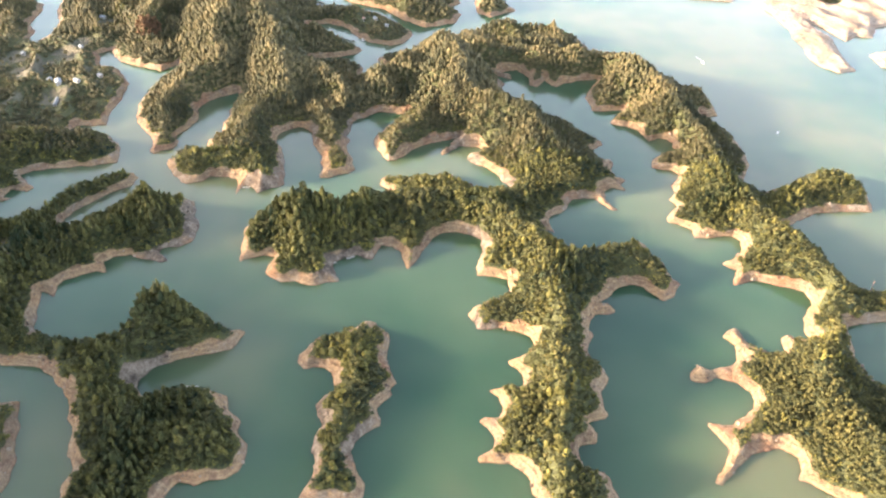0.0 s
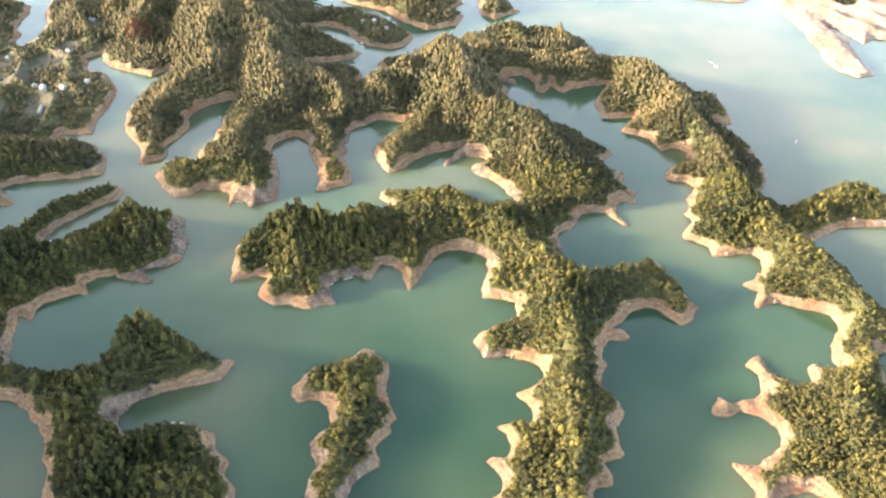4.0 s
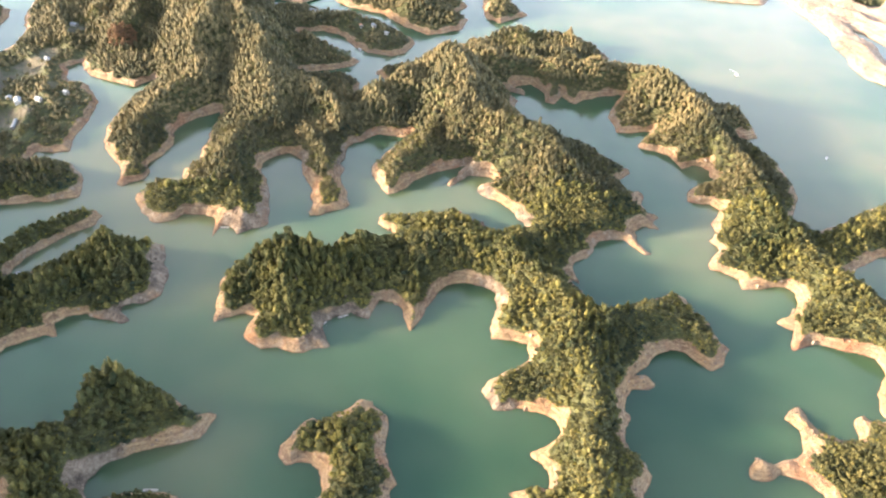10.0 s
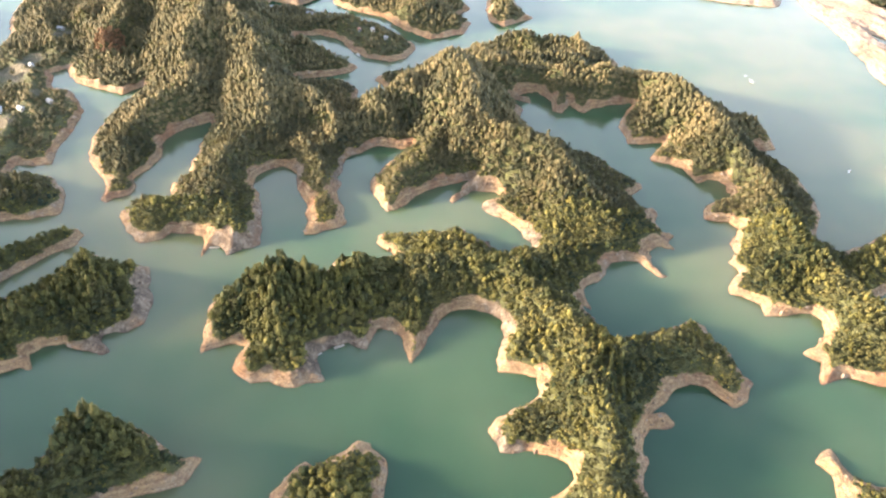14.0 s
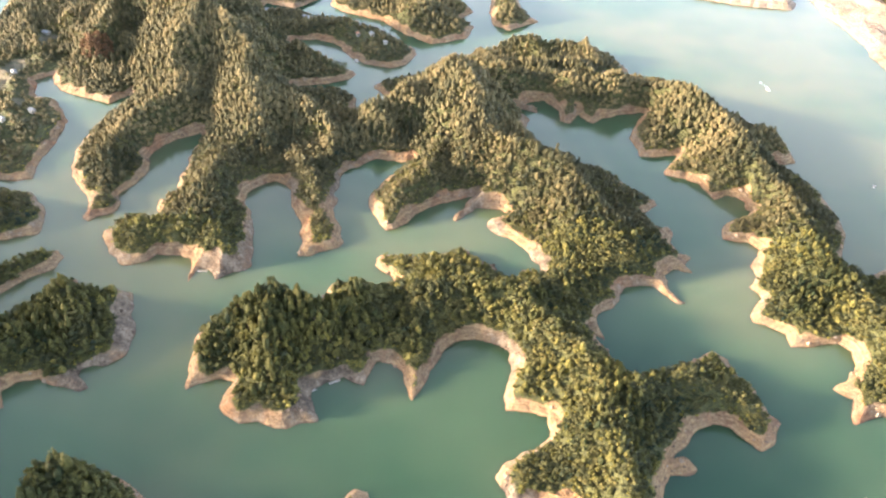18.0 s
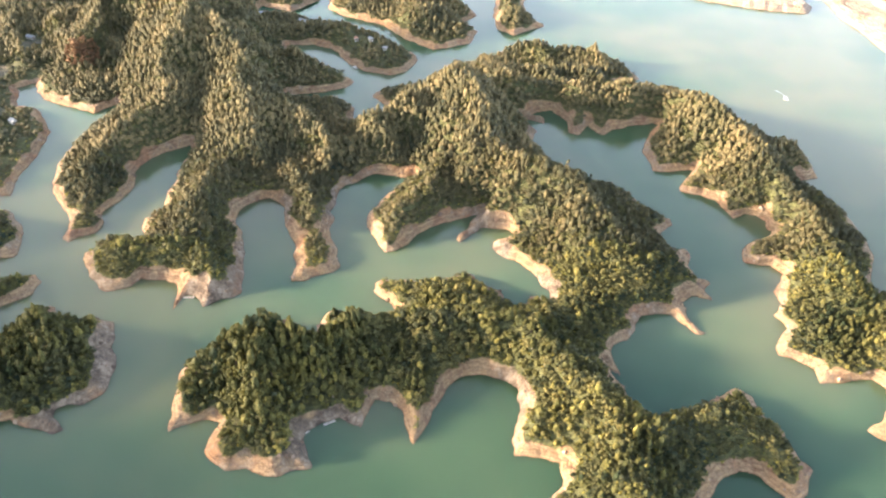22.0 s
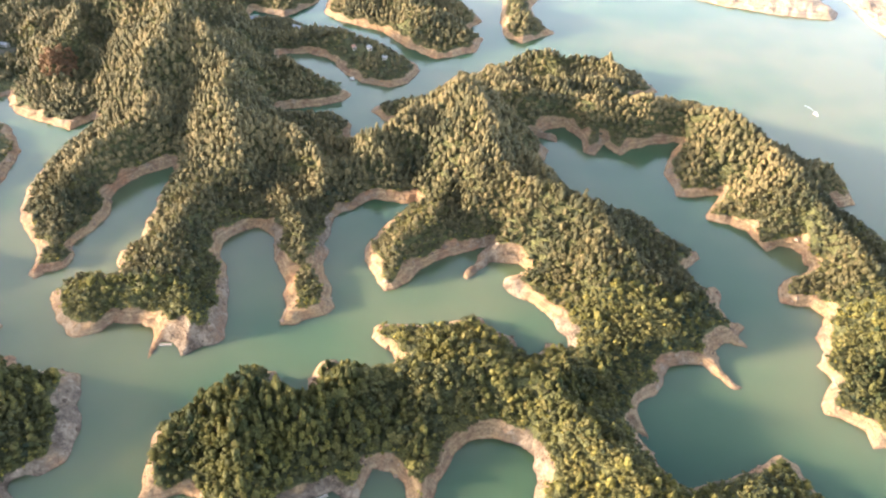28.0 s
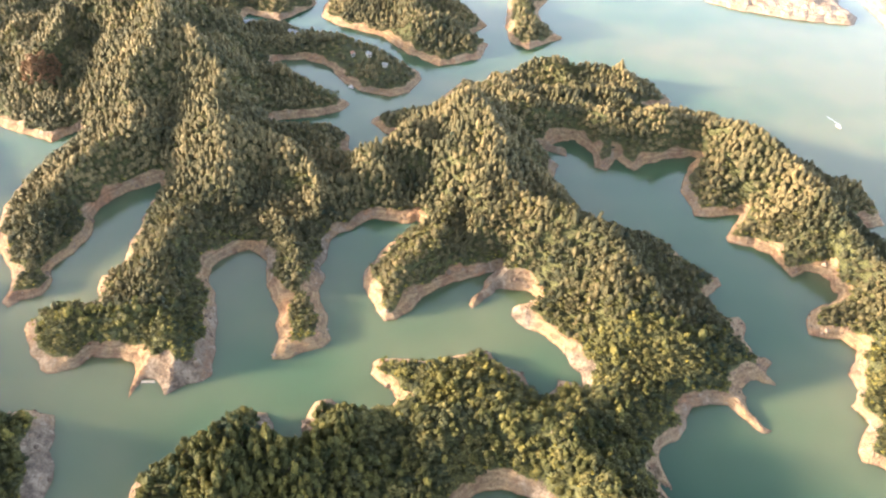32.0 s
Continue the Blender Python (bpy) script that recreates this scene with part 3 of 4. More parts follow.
# houses: x, y, turn, width, length, wall height, roof, label
HOUSES = [
    (-300.0, 482.3, 12, 4, 24, 2.4, "tin", "long low greenhouse shed with a pale tin roof beside a field"),
    (-63.3, 671.8, 30, 5, 7, 3.0, "tin", "small white house with a pale tin roof among trees"),
    (-51.4, 661.9, 75, 4.5, 6, 2.8, "white", "small bright white house near the point"),
    (-75.3, 680.2, 20, 4.5, 7, 2.8, "tile", "small house with a brown tile roof"),
    (-122, 713, 60, 8, 12, 3.2, "tin", "long low house with a light tin roof"),
    (-203.5, 687.8, 40, 9, 12, 3.5, "tile", "house with a faded red roof on the hilltop"),
    (-191.4, 694.4, 10, 6, 8, 3.2, "white", "white house on the hilltop"),
    (-306.4, 507.2, 25, 8, 14, 3.0, "tin", "farm shed with a white tin roof in a clearing"),
    (-293.5, 512.4, 60, 6, 9, 3.0, "tin", "small farmhouse with a white roof in a clearing"),
    (-318, 516.8, 15, 7, 10, 3.0, "white", "white farm building beside a field"),
    (-283, 534.1, 50, 6, 9, 3.0, "white", "white farmhouse near the channel"),
    (-319.6, 591.7, 35, 6, 9, 3.0, "tin", "small house with a light roof in a brown field"),
    (-326.4, 669.4, 70, 7, 11, 3.0, "tin", "long white-roofed house on a distant slope"),
    (-364.7, 575.4, 30, 6, 8, 3.0, "tin", "small farmhouse with a light roof"),
    (-159.6, 733.7, 100, 7, 10, 3.0, "tin", "house with a pale roof by the far shore"),
]


def shore_distance(px, py):
    """Distance to the nearest shore, positive on land, for arrays of points."""
    best = np.full(px.shape, 1e9)
    odd = np.zeros(px.shape, bool)
    for poly in OUTLINES:
        q = np.array(poly, float)
        for (ax, ay), (bx, by) in zip(q, np.roll(q, -1, 0)):
            dx, dy = bx - ax, by - ay
            t = np.clip(((px - ax) * dx + (py - ay) * dy) / (dx * dx + dy * dy + 1e-9), 0, 1)
            np.minimum(best, (px - ax - t * dx) ** 2 + (py - ay - t * dy) ** 2, out=best)
            if ay != by:
                odd ^= ((ay > py) != (by > py)) & (px < dx * (py - ay) / dy + ax)
    return np.where(odd, 1, -1) * np.sqrt(best)


def wobble(x, y, seed, waves=7, size=20.0):
    """A smooth uneven field between about -1 and 1."""
    rng = np.random.default_rng(seed)
    out = np.zeros_like(x)
    for k in range(waves):
        a, ph, s = rng.uniform(0, 6.28), rng.uniform(0, 6.28), size * rng.uniform(0.5, 1.6)
        out += np.sin((x * np.cos(a) + y * np.sin(a)) * 6.28 / s + ph)
    return out / np.sqrt(waves) / 1.3


STEP, X0, Y0, NX, NY = 1.6, -600.0, -50.0, 729, 699
gx, gy = np.meshgrid(X0 + STEP * np.arange(NX), Y0 + STEP * np.arange(NY))


def lay_of_land():
    wx, wy = gx + 0.8 * wobble(gx, gy, 1, 9, 12), gy + 0.8 * wobble(gx, gy, 2, 9, 12)
    d = shore_distance(wx, wy)
    inland = np.clip(d, 0, None)
    high = np.maximum(inland - 4, 0)
    z = 4.6 * (1 - np.exp(-inland / 4.2)) + 2.4 * (1 - np.exp(-high / 25))
    rise = np.full(gx.shape, -99.0)
    for line in CRESTS:
        for (ax, ay, ah), (bx, by, bh) in zip(line, line[1:]):
            dx, dy = bx - ax, by - ay
            t = np.clip(((gx - ax) * dx + (gy - ay) * dy) / (dx * dx + dy * dy), 0, 1)
            away = np.hypot(gx - ax - t * dx, gy - ay - t * dy)
            top = ah + (bh - ah) * t + 2.8
            tent = top * inland / (inland + away + 0.01)
            rise = np.maximum(rise, np.minimum(tent + 0.5, top - 0.80 * away * away / (away + 3)))
    rise = np.minimum(rise, 3.5 + 1.75 * high)
    z = np.where(rise > z, rise, z) + 1.2 * np.exp(-np.abs(rise - z) / 2.0) * np.clip(inland / 8, 0, 1)
    spur = 1 - np.abs(wobble(gx, gy, 3, 5, 60)) * 1.4
    z += np.clip(high / 25, 0, 1) * (7.5 * spur - 4.0 + 1.8 * wobble(gx, gy, 7, 9, 35)) + np.clip(inland / 3, 0, 1) * 0.6 * wobble(gx, gy, 4, 9, 10)
    z += np.clip(inland / 2.5, 0, 1) * np.exp(-inland / 9) * 1.3 * (0.5 - np.abs(wobble(gx, gy, 15, 7, 13)))
    z = np.maximum(z, 2.2 * (1 - np.exp(-inland / 3.0)) + 0.12 * np.minimum(inland, 15))
    return np.where(d < 0, np.maximum(d * 0.7, -5.0), z), d


land_z, land_d = lay_of_land()
bare = ((gx > 320) & (gy > 570)) | ((gx > 195) & (gy > 760))
cover_edge = 4.3 + 1.8 * wobble(gx, gy, 5, 9, 24) + np.where(bare, 60, 0)
# wide bare slopes: x, y, radius, extra width
for bx, by, br, extra in [(50.1, 393, 14, 3), (28.4, 414.4, 9, 4), (-60.6, 275.6, 14, 4), (-125.4, 373.1, 14, 5), (-152.4, 328.9, 16, 7), (-71.5, 351.3, 7, 5), (-58.3, 350.7, 6, 4), (119.2, 365.8, 9, 4), (19.7, 438.2, 12, 4), (-77.4, 393, 12, 2), (-76.1, 426.9, 10, 4), (152.7, 200.5, 18, 5), (166.3, 226.7, 13, 5), (139.1, 134.2, 15, 4), (148.3, 162.9, 12, 4), (-149.4, 183.6, 10, 4)]:
    cover_edge += extra * np.exp(-((gx - bx) ** 2 + (gy - by) ** 2) / (br * br))
field_mask = np.zeros(gx.shape)
for fx, fy, fr in FIELDS:
    field_mask = np.maximum(field_mask, np.clip((fr - np.hypot(gx - fx, (gy - fy) * 0.8) + 3 * wobble(gx, gy, 6, 9, 16)) / 3, 0, 1))
land_cover = np.clip((land_d - cover_edge) / 3.0 + 0.5, 0, 1)
# grey rock showing in the banks: x, y, radius
rock_mask = 0.28 + 0.22 * wobble(gx, gy, 17, 9, 55)
for rx, ry, rr in [(-150, 325, 24), (-160, 290, 16), (-118, 370, 15), (-78, 455, 22), (-70, 345, 14), (46, 378, 20), (-60, 280, 15), (-46, 290, 13), (-45, 150, 26), (-150, 190, 22), (28, 228, 10), (-98, 410, 16), (25, 415, 9)]:
    rock_mask = np.maximum(rock_mask, np.exp(-((gx - rx) ** 2 + (gy - ry) ** 2) / (rr * rr)))


def sample(field, x, y):
    i, j = (x - X0) / STEP, (y - Y0) / STEP
    a, b = np.clip(i.astype(int), 0, NX - 2), np.clip(j.astype(int), 0, NY - 2)
    u, v = i - a, j - b
    return (field[b, a] * (1 - u) * (1 - v) + field[b, a + 1] * u * (1 - v) + field[b + 1, a] * (1 - u) * v + field[b + 1, a + 1] * u * v)


def mesh_from(name, verts, faces, mat, smooth=False, **attributes):
    """A mesh of equal-sized faces from arrays."""
    me = bpy.data.meshes.new(name)
    k = faces.shape[1]
    me.vertices.add(len(verts))
    me.vertices.foreach_set("co", (np.asarray(verts, np.float32) * UNIT).ravel())
    me.loops.add(faces.size)
    me.loops.foreach_set("vertex_index", np.asarray(faces, np.int32).ravel())
    me.polygons.add(len(faces))
    me.polygons.foreach_set("loop_start", np.arange(0, faces.size, k, dtype=np.int32))
    me.polygons.foreach_set("use_smooth", np.full(len(faces), smooth))
    for key, values in attributes.items():
        me.attributes.new(key, "FLOAT", "POINT").data.foreach_set("value", np.asarray(values, np.float32))
    me.materials.append(mat)
    me.update()
    return me


# ---- ground and water ----
def build_ground():
    keep = land_d > -5
    quad = keep[:-1, :-1] | keep[1:, :-1] | keep[:-1, 1:] | keep[1:, 1:]
    jj, ii = np.nonzero(quad)
    idx = jj * NX + ii
    faces = np.stack([idx, idx + 1, idx + NX + 1, idx + NX], 1)
    used, inv = np.unique(faces, return_inverse=True)
    faces = inv.reshape(faces.shape)
    verts = np.stack([gx.ravel(), gy.ravel(), land_z.ravel()], 1)[used]
    me = mesh_from("ground", verts, faces, EARTH, True, cover=land_cover.ravel()[used], field=field_mask.ravel()[used], rock=rock_mask.ravel()[used], pale=bare.astype(float).ravel()[used])
    return tagged(new("ground", me), "bare tan clay banks under forested drowned hills", "ground", kind="structure")


build_ground()
WX, WY, DEEP = (-3000, 3000), (-2600, 3200), -60
water_corners = np.array([(x, y, z) for z in (DEEP, 0) for x, y in ((WX[0], WY[0]), (WX[1], WY[0]), (WX[1], WY[1]), (WX[0], WY[1]))])
water_mesh = mesh_from("water", water_corners, np.array([[4, 5, 6, 7], [3, 2, 1, 0], [0, 1, 5, 4], [1, 2, 6, 5], [2, 3, 7, 6], [3, 0, 4, 7]]), WATER)
tagged(new("water", water_mesh), "calm green reservoir water with a pale sheen", "water", kind="structure")


# ---- trees ----
def icosahedron():
    p = (1 + 5 ** 0.5) / 2
    v = [(-1, p, 0), (1, p, 0), (-1, -p, 0), (1, -p, 0), (0, -1, p), (0, 1, p), (0, -1, -p), (0, 1, -p), (p, 0, -1), (p, 0, 1), (-p, 0, -1), (-p, 0, 1)]
    bm = bmesh.new()
    for c in v:
        bm.verts.new(c)
    bmesh.ops.convex_hull(bm, input=bm.verts)
    bm.verts.index_update()
    vs = np.array([w.co for w in bm.verts]) / math.hypot(1, p)
    fs = np.array([[w.index for w in f.verts] for f in bm.faces])
    bm.free()
    return vs, fs


ICO_V, ICO_F = icosahedron()


def spray(rng, out, size):
    """One leaf spray, a small triangle facing roughly outwards."""
    n = out + rng.normal(0, 0.30, 3)
    n /= np.linalg.norm(n)
    u = np.cross(n, (0.31, 0.2, 0.93))
    u /= np.linalg.norm(u)
    v, a = np.cross(n, u), rng.uniform(0, 6.28)
    r = size * rng.uniform(0.7, 1.7, 3)
    return np.array([u * math.cos(a + k * 2.09) * r[k] + v * math.sin(a + k * 2.09) * r[k] for k in range(3)])


def crown_shape(rng, shape, clumps, leaves):
    """A unit crown (radius about 1, z from 0 to 1) of lumpy clumps with leaf sprays round them."""
    vs, fs, n = [], [], 0
    spots = []
    for k in range(clumps):
        h = (k + 0.5) / clumps
        if shape == "cone":
            reach, size = 0.75 * (1 - h) + 0.05, 0.52 * (1 - h) + 0.22
        elif shape == "column":
            reach, size = 0.42 * math.sin(math.pi * (0.15 + 0.8 * h)), 0.55 - 0.2 * h
        else:
            reach, size = 0.62 * math.sin(math.pi * (0.2 + 0.72 * h)), 0.44 - 0.08 * h
        a = 2.4 * k + rng.uniform(-0.5, 0.5)
        c = np.array([reach * math.cos(a), reach * math.sin(a), 0.12 + 0.80 * h])
        spots.append((c, size))
        v = ICO_V * rng.uniform(0.72, 1.22, (12, 1)) * np.array([size, size, size * 0.42])
        vs.append(v + c)
        fs.append(ICO_F + n)
        n += 12
    for k in range(leaves):
        c, size = spots[rng.integers(len(spots))]
        w = rng.normal(size=3)
        w /= np.linalg.norm(w)
        w[2] = abs(w[2]) * 0.9 - 0.1
        base = c + w * np.array([size, size, size * 0.42]) * rng.uniform(0.9, 1.45)
        vs.append(base + spray(rng, w, 0.25) * np.array([1, 1, 0.5]))
        fs.append(np.array([[n, n + 1, n + 2]]))
        n += 3
    return np.concatenate(vs), np.concatenate(fs)


def spire_shape(rng, leaves, upper):
    """A slender crown: one uneven spindle, its upper part tapering, with upright leaf sprays, z from 0 to 1."""
    a = np.arange(5) * 1.2566 + rng.uniform(0, 1)
    ring = lambda r, h: np.stack([r * np.cos(a), r * np.sin(a), 0 * a + h], 1) * rng.uniform(0.75, 1.25, (5, 1)) * np.array([1, 1, 0]) + np.array([0, 0, h])
    vs = [np.array([[0, 0, 0.0]]), ring(0.84, 0.24), ring(upper, 0.68), np.array([[rng.uniform(-0.15, 0.15), rng.uniform(-0.15, 0.15), 1.0]])]
    f = []
    for k in range(5):
        j = (k + 1) % 5
        f += [[0, 1 + j, 1 + k], [1 + k, 1 + j, 6 + j], [1 + k, 6 + j, 6 + k], [6 + k, 6 + j, 11]]
    fs, n = [np.array(f)], 12
    for k in range(leaves):
        h, t = rng.uniform(0.08, 0.98), rng.uniform(0, 6.28)
        r = (0.24 + 0.74 * (1 - h) ** (1.3 - upper)) * rng.uniform(0.75, 1.1)
        base = np.array([r * math.cos(t), r * math.sin(t), h])
        w = np.array([math.cos(t), math.sin(t), 0.2 + 1.2 * h])
        vs.append(base + spray(rng, w / np.linalg.norm(w), 0.26) * np.array([1, 1, 0.42]))
        fs.append(np.array([[n, n + 1, n + 2]]))
        n += 3
    return np.concatenate(vs), np.concatenate(fs)


def trunk_shape(sides=5):
    a = np.arange(sides) * 2 * math.pi / sides
    low, top = np.stack([np.cos(a), np.sin(a), 0 * a], 1), np.stack([0.45 * np.cos(a), 0.45 * np.sin(a), 0 * a + 1], 1)
    f = [[k, (k + 1) % sides, sides + (k + 1) % sides] for k in range(sides)] + [[k, sides + (k + 1) % sides, sides + k] for k in range(sides)]
    return np.concatenate([low, top]), np.array(f)


def scatter(spacing, seed):
    """Jittered planting places over the whole plan."""
    rng = np.random.default_rng(seed)
    xs, ys = np.meshgrid(np.arange(-595, 420, spacing), np.arange(-40, 960, spacing))
    xs, ys = xs + rng.uniform(-0.48, 0.48, xs.shape) * spacing, ys + rng.uniform(-0.48, 0.48, xs.shape) * spacing
    return rng, xs.ravel(), ys.ravel()


def in_view(x, y):
    """The stretch of land that the flight looks over, with a margin."""
    return (x > -225 - 0.44 * (y - 120)) & (x < 235 + 0.42 * (y - 120)) & (y < 930)


def forest_mesh(name, mat, crowns, x, y, z, high, wide, lift, tone, rng):
    vs, fs, ts, n = [], [], [], 0
    pick = rng.integers(len(crowns), size=len(x))
    turn = rng.uniform(0, 6.28, len(x))
    for k, (cv, cf) in enumerate(crowns):
        s = np.nonzero(pick == k)[0]
        if not len(s):
            continue
        c, d = np.cos(turn[s])[:, None], np.sin(turn[s])[:, None]
        vx = (cv[:, 0] * c - cv[:, 1] * d) * wide[s][:, None] + x[s][:, None]
        vy = (cv[:, 0] * d + cv[:, 1] * c) * wide[s][:, None] + y[s][:, None]
        vz = cv[:, 2] * (high[s] * (1 - lift))[:, None] + (z[s] + high[s] * lift)[:, None]
        vs.append(np.stack([vx, vy, vz], -1).reshape(-1, 3))
        fs.append((cf[None] + (np.arange(len(s)) * len(cv))[:, None, None]).reshape(-1, 3) + n)
        ts.append(np.repeat(tone[s], len(cv)))
        n += len(s) * len(cv)
    return mesh_from(name, np.concatenate(vs), np.concatenate(fs), mat, False, tone=np.concatenate(ts))


shape_rng = np.random.default_rng(11)
BROAD = [crown_shape(shape_rng, "round", 3, 31) for _ in range(10)]
TALL = [spire_shape(shape_rng, 36, 0.68) if k % 3 == 0 else crown_shape(shape_rng, ("column", "cone")[k % 2], 3, 31) for k in range(12)]
FAR_BROAD = [crown_shape(shape_rng, "round", 1, 13) for _ in range(8)]
FAR_TALL = [spire_shape(shape_rng, 10, 0.6 + 0.2 * (k % 3) / 2) for k in range(9)]
SHRUB = [crown_shape(shape_rng, "round", 1, 11) for _ in range(4)]
TRUNK_V, TRUNK_F = trunk_shape()


def single_tree(name, crown, high, wide, lift, mat, label):
    """One tree with its trunk and crown, standing at the origin."""
    root = tagged(new(name), label, "tree", "trees on the near headland")
    tv = TRUNK_V * np.array([0.035 * high, 0.035 * high, 0.75 * high])
    trunk = new("trunk", mesh_from("trunk", tv - np.array([0, 0, 0.4]), TRUNK_F, BARK))
    cv, cf = crown
    cv = cv * np.array([wide, wide, high * (1 - lift)]) + np.array([0, 0, high * lift])
    top = new("crown", mesh_from("crown", cv, cf, mat, False, tone=np.full(len(cv), shape_rng.uniform(0.3, 0.75))))
    trunk.parent = top.parent = root
    return root


def plant_forests():
    rng, x, y = scatter(2.3, 21)
    d, cov, z = sample(land_d, x, y), sample(land_cover, x, y), sample(land_z, x, y)
    chance = np.where(sample(field_mask, x, y) > 0.5, 0.06, 0.95)
    chance = np.where(y < 414, chance * np.where((x > 28) & (y < 293), 0.84, 0.78), chance)
    farmland = (x < -245) & (y > 430) & (y < 625) & (x < -232 - 0.28 * (y - 430))
    chance = np.where(farmland, chance * 0.4, chance)
    for spot in HOUSES:
        chance = np.where((np.hypot(x - spot[0], y - spot[1] + 1.5) < 2.5 + 0.35 * spot[4]), 0, chance)
    chance = np.where(np.hypot((x + 68) * 0.8, y - 673) < 36, chance * 0.55, chance)
    # a few trees on the added unseen hill as well
    stretch = in_view(x, y) | ((x < -318) & (y < 640) & (rng.random(len(x)) < 0.14))
    ok = (cov > 0.55) & (rng.random(len(x)) < chance) & stretch
    x, y, d, z, farmland = x[ok], y[ok], d[ok], z[ok] - 0.3, farmland[ok]
    tall = wobble(x, y, 8, 9, 60) * 0.5 + rng.normal(0, 0.45, len(x)) + np.where(y > 597, 0.2, np.where(y > 414, 0.55, np.where((x > 122) & (y < 290), -0.6, np.where((x < -37) & (y < 375), 0.55, 0.0)))) > 0.1
    patch = 0.5 + 0.28 * wobble(x, y, 9, 9, 70)
    bright = rng.random(len(x)) < np.where((x > 122) & (y < 290), 0.6, 0.30)
    tone = np.clip(np.where(y > 414, patch * 0.6 + 0.25, np.where(bright, 0.60, 0.42) + 0.5 * (patch - 0.5)) + rng.normal(0, 1, len(x)) * np.where(y > 414, 0.09, 0.10), 0, 1)
    young = np.clip(0.28 + d / 24, 0.38, 1)
    high = np.where(tall, rng.uniform(4.6, 6.8, len(x)), rng.uniform(3.6, 5.4, len(x))) * young * np.where(bright, 1.06, 0.97) * np.where(farmland, 0.65, 1.0)
    wide = np.where(tall, rng.uniform(1.4, 2.0, len(x)), rng.uniform(1.7, 2.7, len(x)))
    pines = tall & (x < -37) & (y < 375)
    high = high * np.where(pines, rng.uniform(1.05, 1.55, len(x)), np.where(rng.random(len(x)) < 0.08, 1.35, 1.0))
    # shade over the western land painted in as a darker leaf tone
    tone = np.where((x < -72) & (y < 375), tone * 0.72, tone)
    grown = (y < 375) & (x < 66)
    knoll = np.hypot(x + 135, y - 224) < 30
    high = high * np.where(knoll, 1.35, np.where(grown, 1.12, 1.0))
    fine = (x > 28) & (y < 293)
    wide = wide * np.where(fine, 0.86, np.where(y < 414, 0.96, 1.02)) * rng.uniform(0.8, 1.2, len(x)) * np.where(knoll, 1.3, np.where(grown, 1.14, 1.0))
    rust = np.hypot(x + 266, (y - 620) * 0.6) < 10
    near = (x > -116) & (x < 66) & (y > 298) & (y < 367)
    kinds = [(True, LEAF_TALL, TALL, 0.22, "tall_tree", "dense stand of tall narrow olive-green trees"),
             (False, LEAF_BROAD, BROAD, 0.16, "broadleaf_tree", "dense dark green broadleaf forest on the hills")]
    for is_tall, mat, crowns, lift, name, label in kinds:
        mine = (tall == is_tall) & ~rust
        single = np.nonzero(mine & near)[0]
        single = single[rng.permutation(len(single))[:300]]
        rest = mine.copy()
        rest[single] = False
        far = (y >= 490) | (x < -318)
        front = rest & ~far & (y < 400)
        for r, shapes, leaf in ((front, crowns, LEAF_YOUNG if is_tall else mat), (rest & ~far & ~front, crowns, mat), (rest & far, FAR_TALL if is_tall else FAR_BROAD, mat)):
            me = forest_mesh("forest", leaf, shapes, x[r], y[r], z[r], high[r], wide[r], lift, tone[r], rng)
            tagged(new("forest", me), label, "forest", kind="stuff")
        protos = [single_tree(name, crown_shape(shape_rng, "round" if not is_tall else ("column", "cone")[k % 2], 9, 110), 10 if is_tall else 7.5, 1.55 if is_tall else 2.2, lift, LEAF_YOUNG if is_tall else mat,
                              "slender olive-green tree with a narrow crown" if is_tall else "dark green broadleaf tree with a rounded crown") for k in range(6)]
        for k, i in enumerate(single):
            p = protos[k % 6]
            h, w = high[i] / (10 if is_tall else 7.5), wide[i] / (1.55 if is_tall else 2.2)
            m = Matrix.Translation((x[i] * UNIT, y[i] * UNIT, z[i] * UNIT)) @ Matrix.Rotation(rng.uniform(0, 6.28), 4, "Z") @ Matrix.Diagonal((w, w, h, 1))
            if k < 6:
                p.matrix_basis = m
            else:
                o = copy_thing(p, m)
                o.matrix_basis = m
    me = forest_mesh("rust_trees", LEAF_RUST, BROAD, x[rust], y[rust], z[rust], high[rust], wide[rust], 0.16, tone[rust], rng)
    tagged(new("rust_trees", me), "patch of rust-brown trees among green forest", "forest", kind="stuff")


def plant_shrubs():
    rng, x, y = scatter(2.1, 31)
    d, cov, z = sample(land_d, x, y), sample(land_cover, x, y), sample(land_z, x, y)
    under = (cov > 0.6) & (y < 424) & (rng.random(len(x)) < 0.30)
    ok = (under | ((cov > 0.35) & (cov < 0.98) & (rng.random(len(x)) < 0.7)) | ((sample(field_mask, x, y) > 0.3) & (rng.random(len(x)) < 0.08))) & (y < 534) & in_view(x, y) & (x > -318)
    x, y, z = x[ok], y[ok], z[ok] - 0.2
    tone = np.clip(rng.normal(0.54, 0.22, len(x)), 0, 1)
    me = forest_mesh("shrubs", LEAF_SHRUB, SHRUB, x, y, z, rng.uniform(1.2, 2.8, len(x)), rng.uniform(1.0, 1.8, len(x)), 0.0, tone, rng)
    tagged(new("shrubs", me), "bright green shrubs along the upper edge of the bank", "shrubs", kind="stuff")


plant_forests()
plant_shrubs()


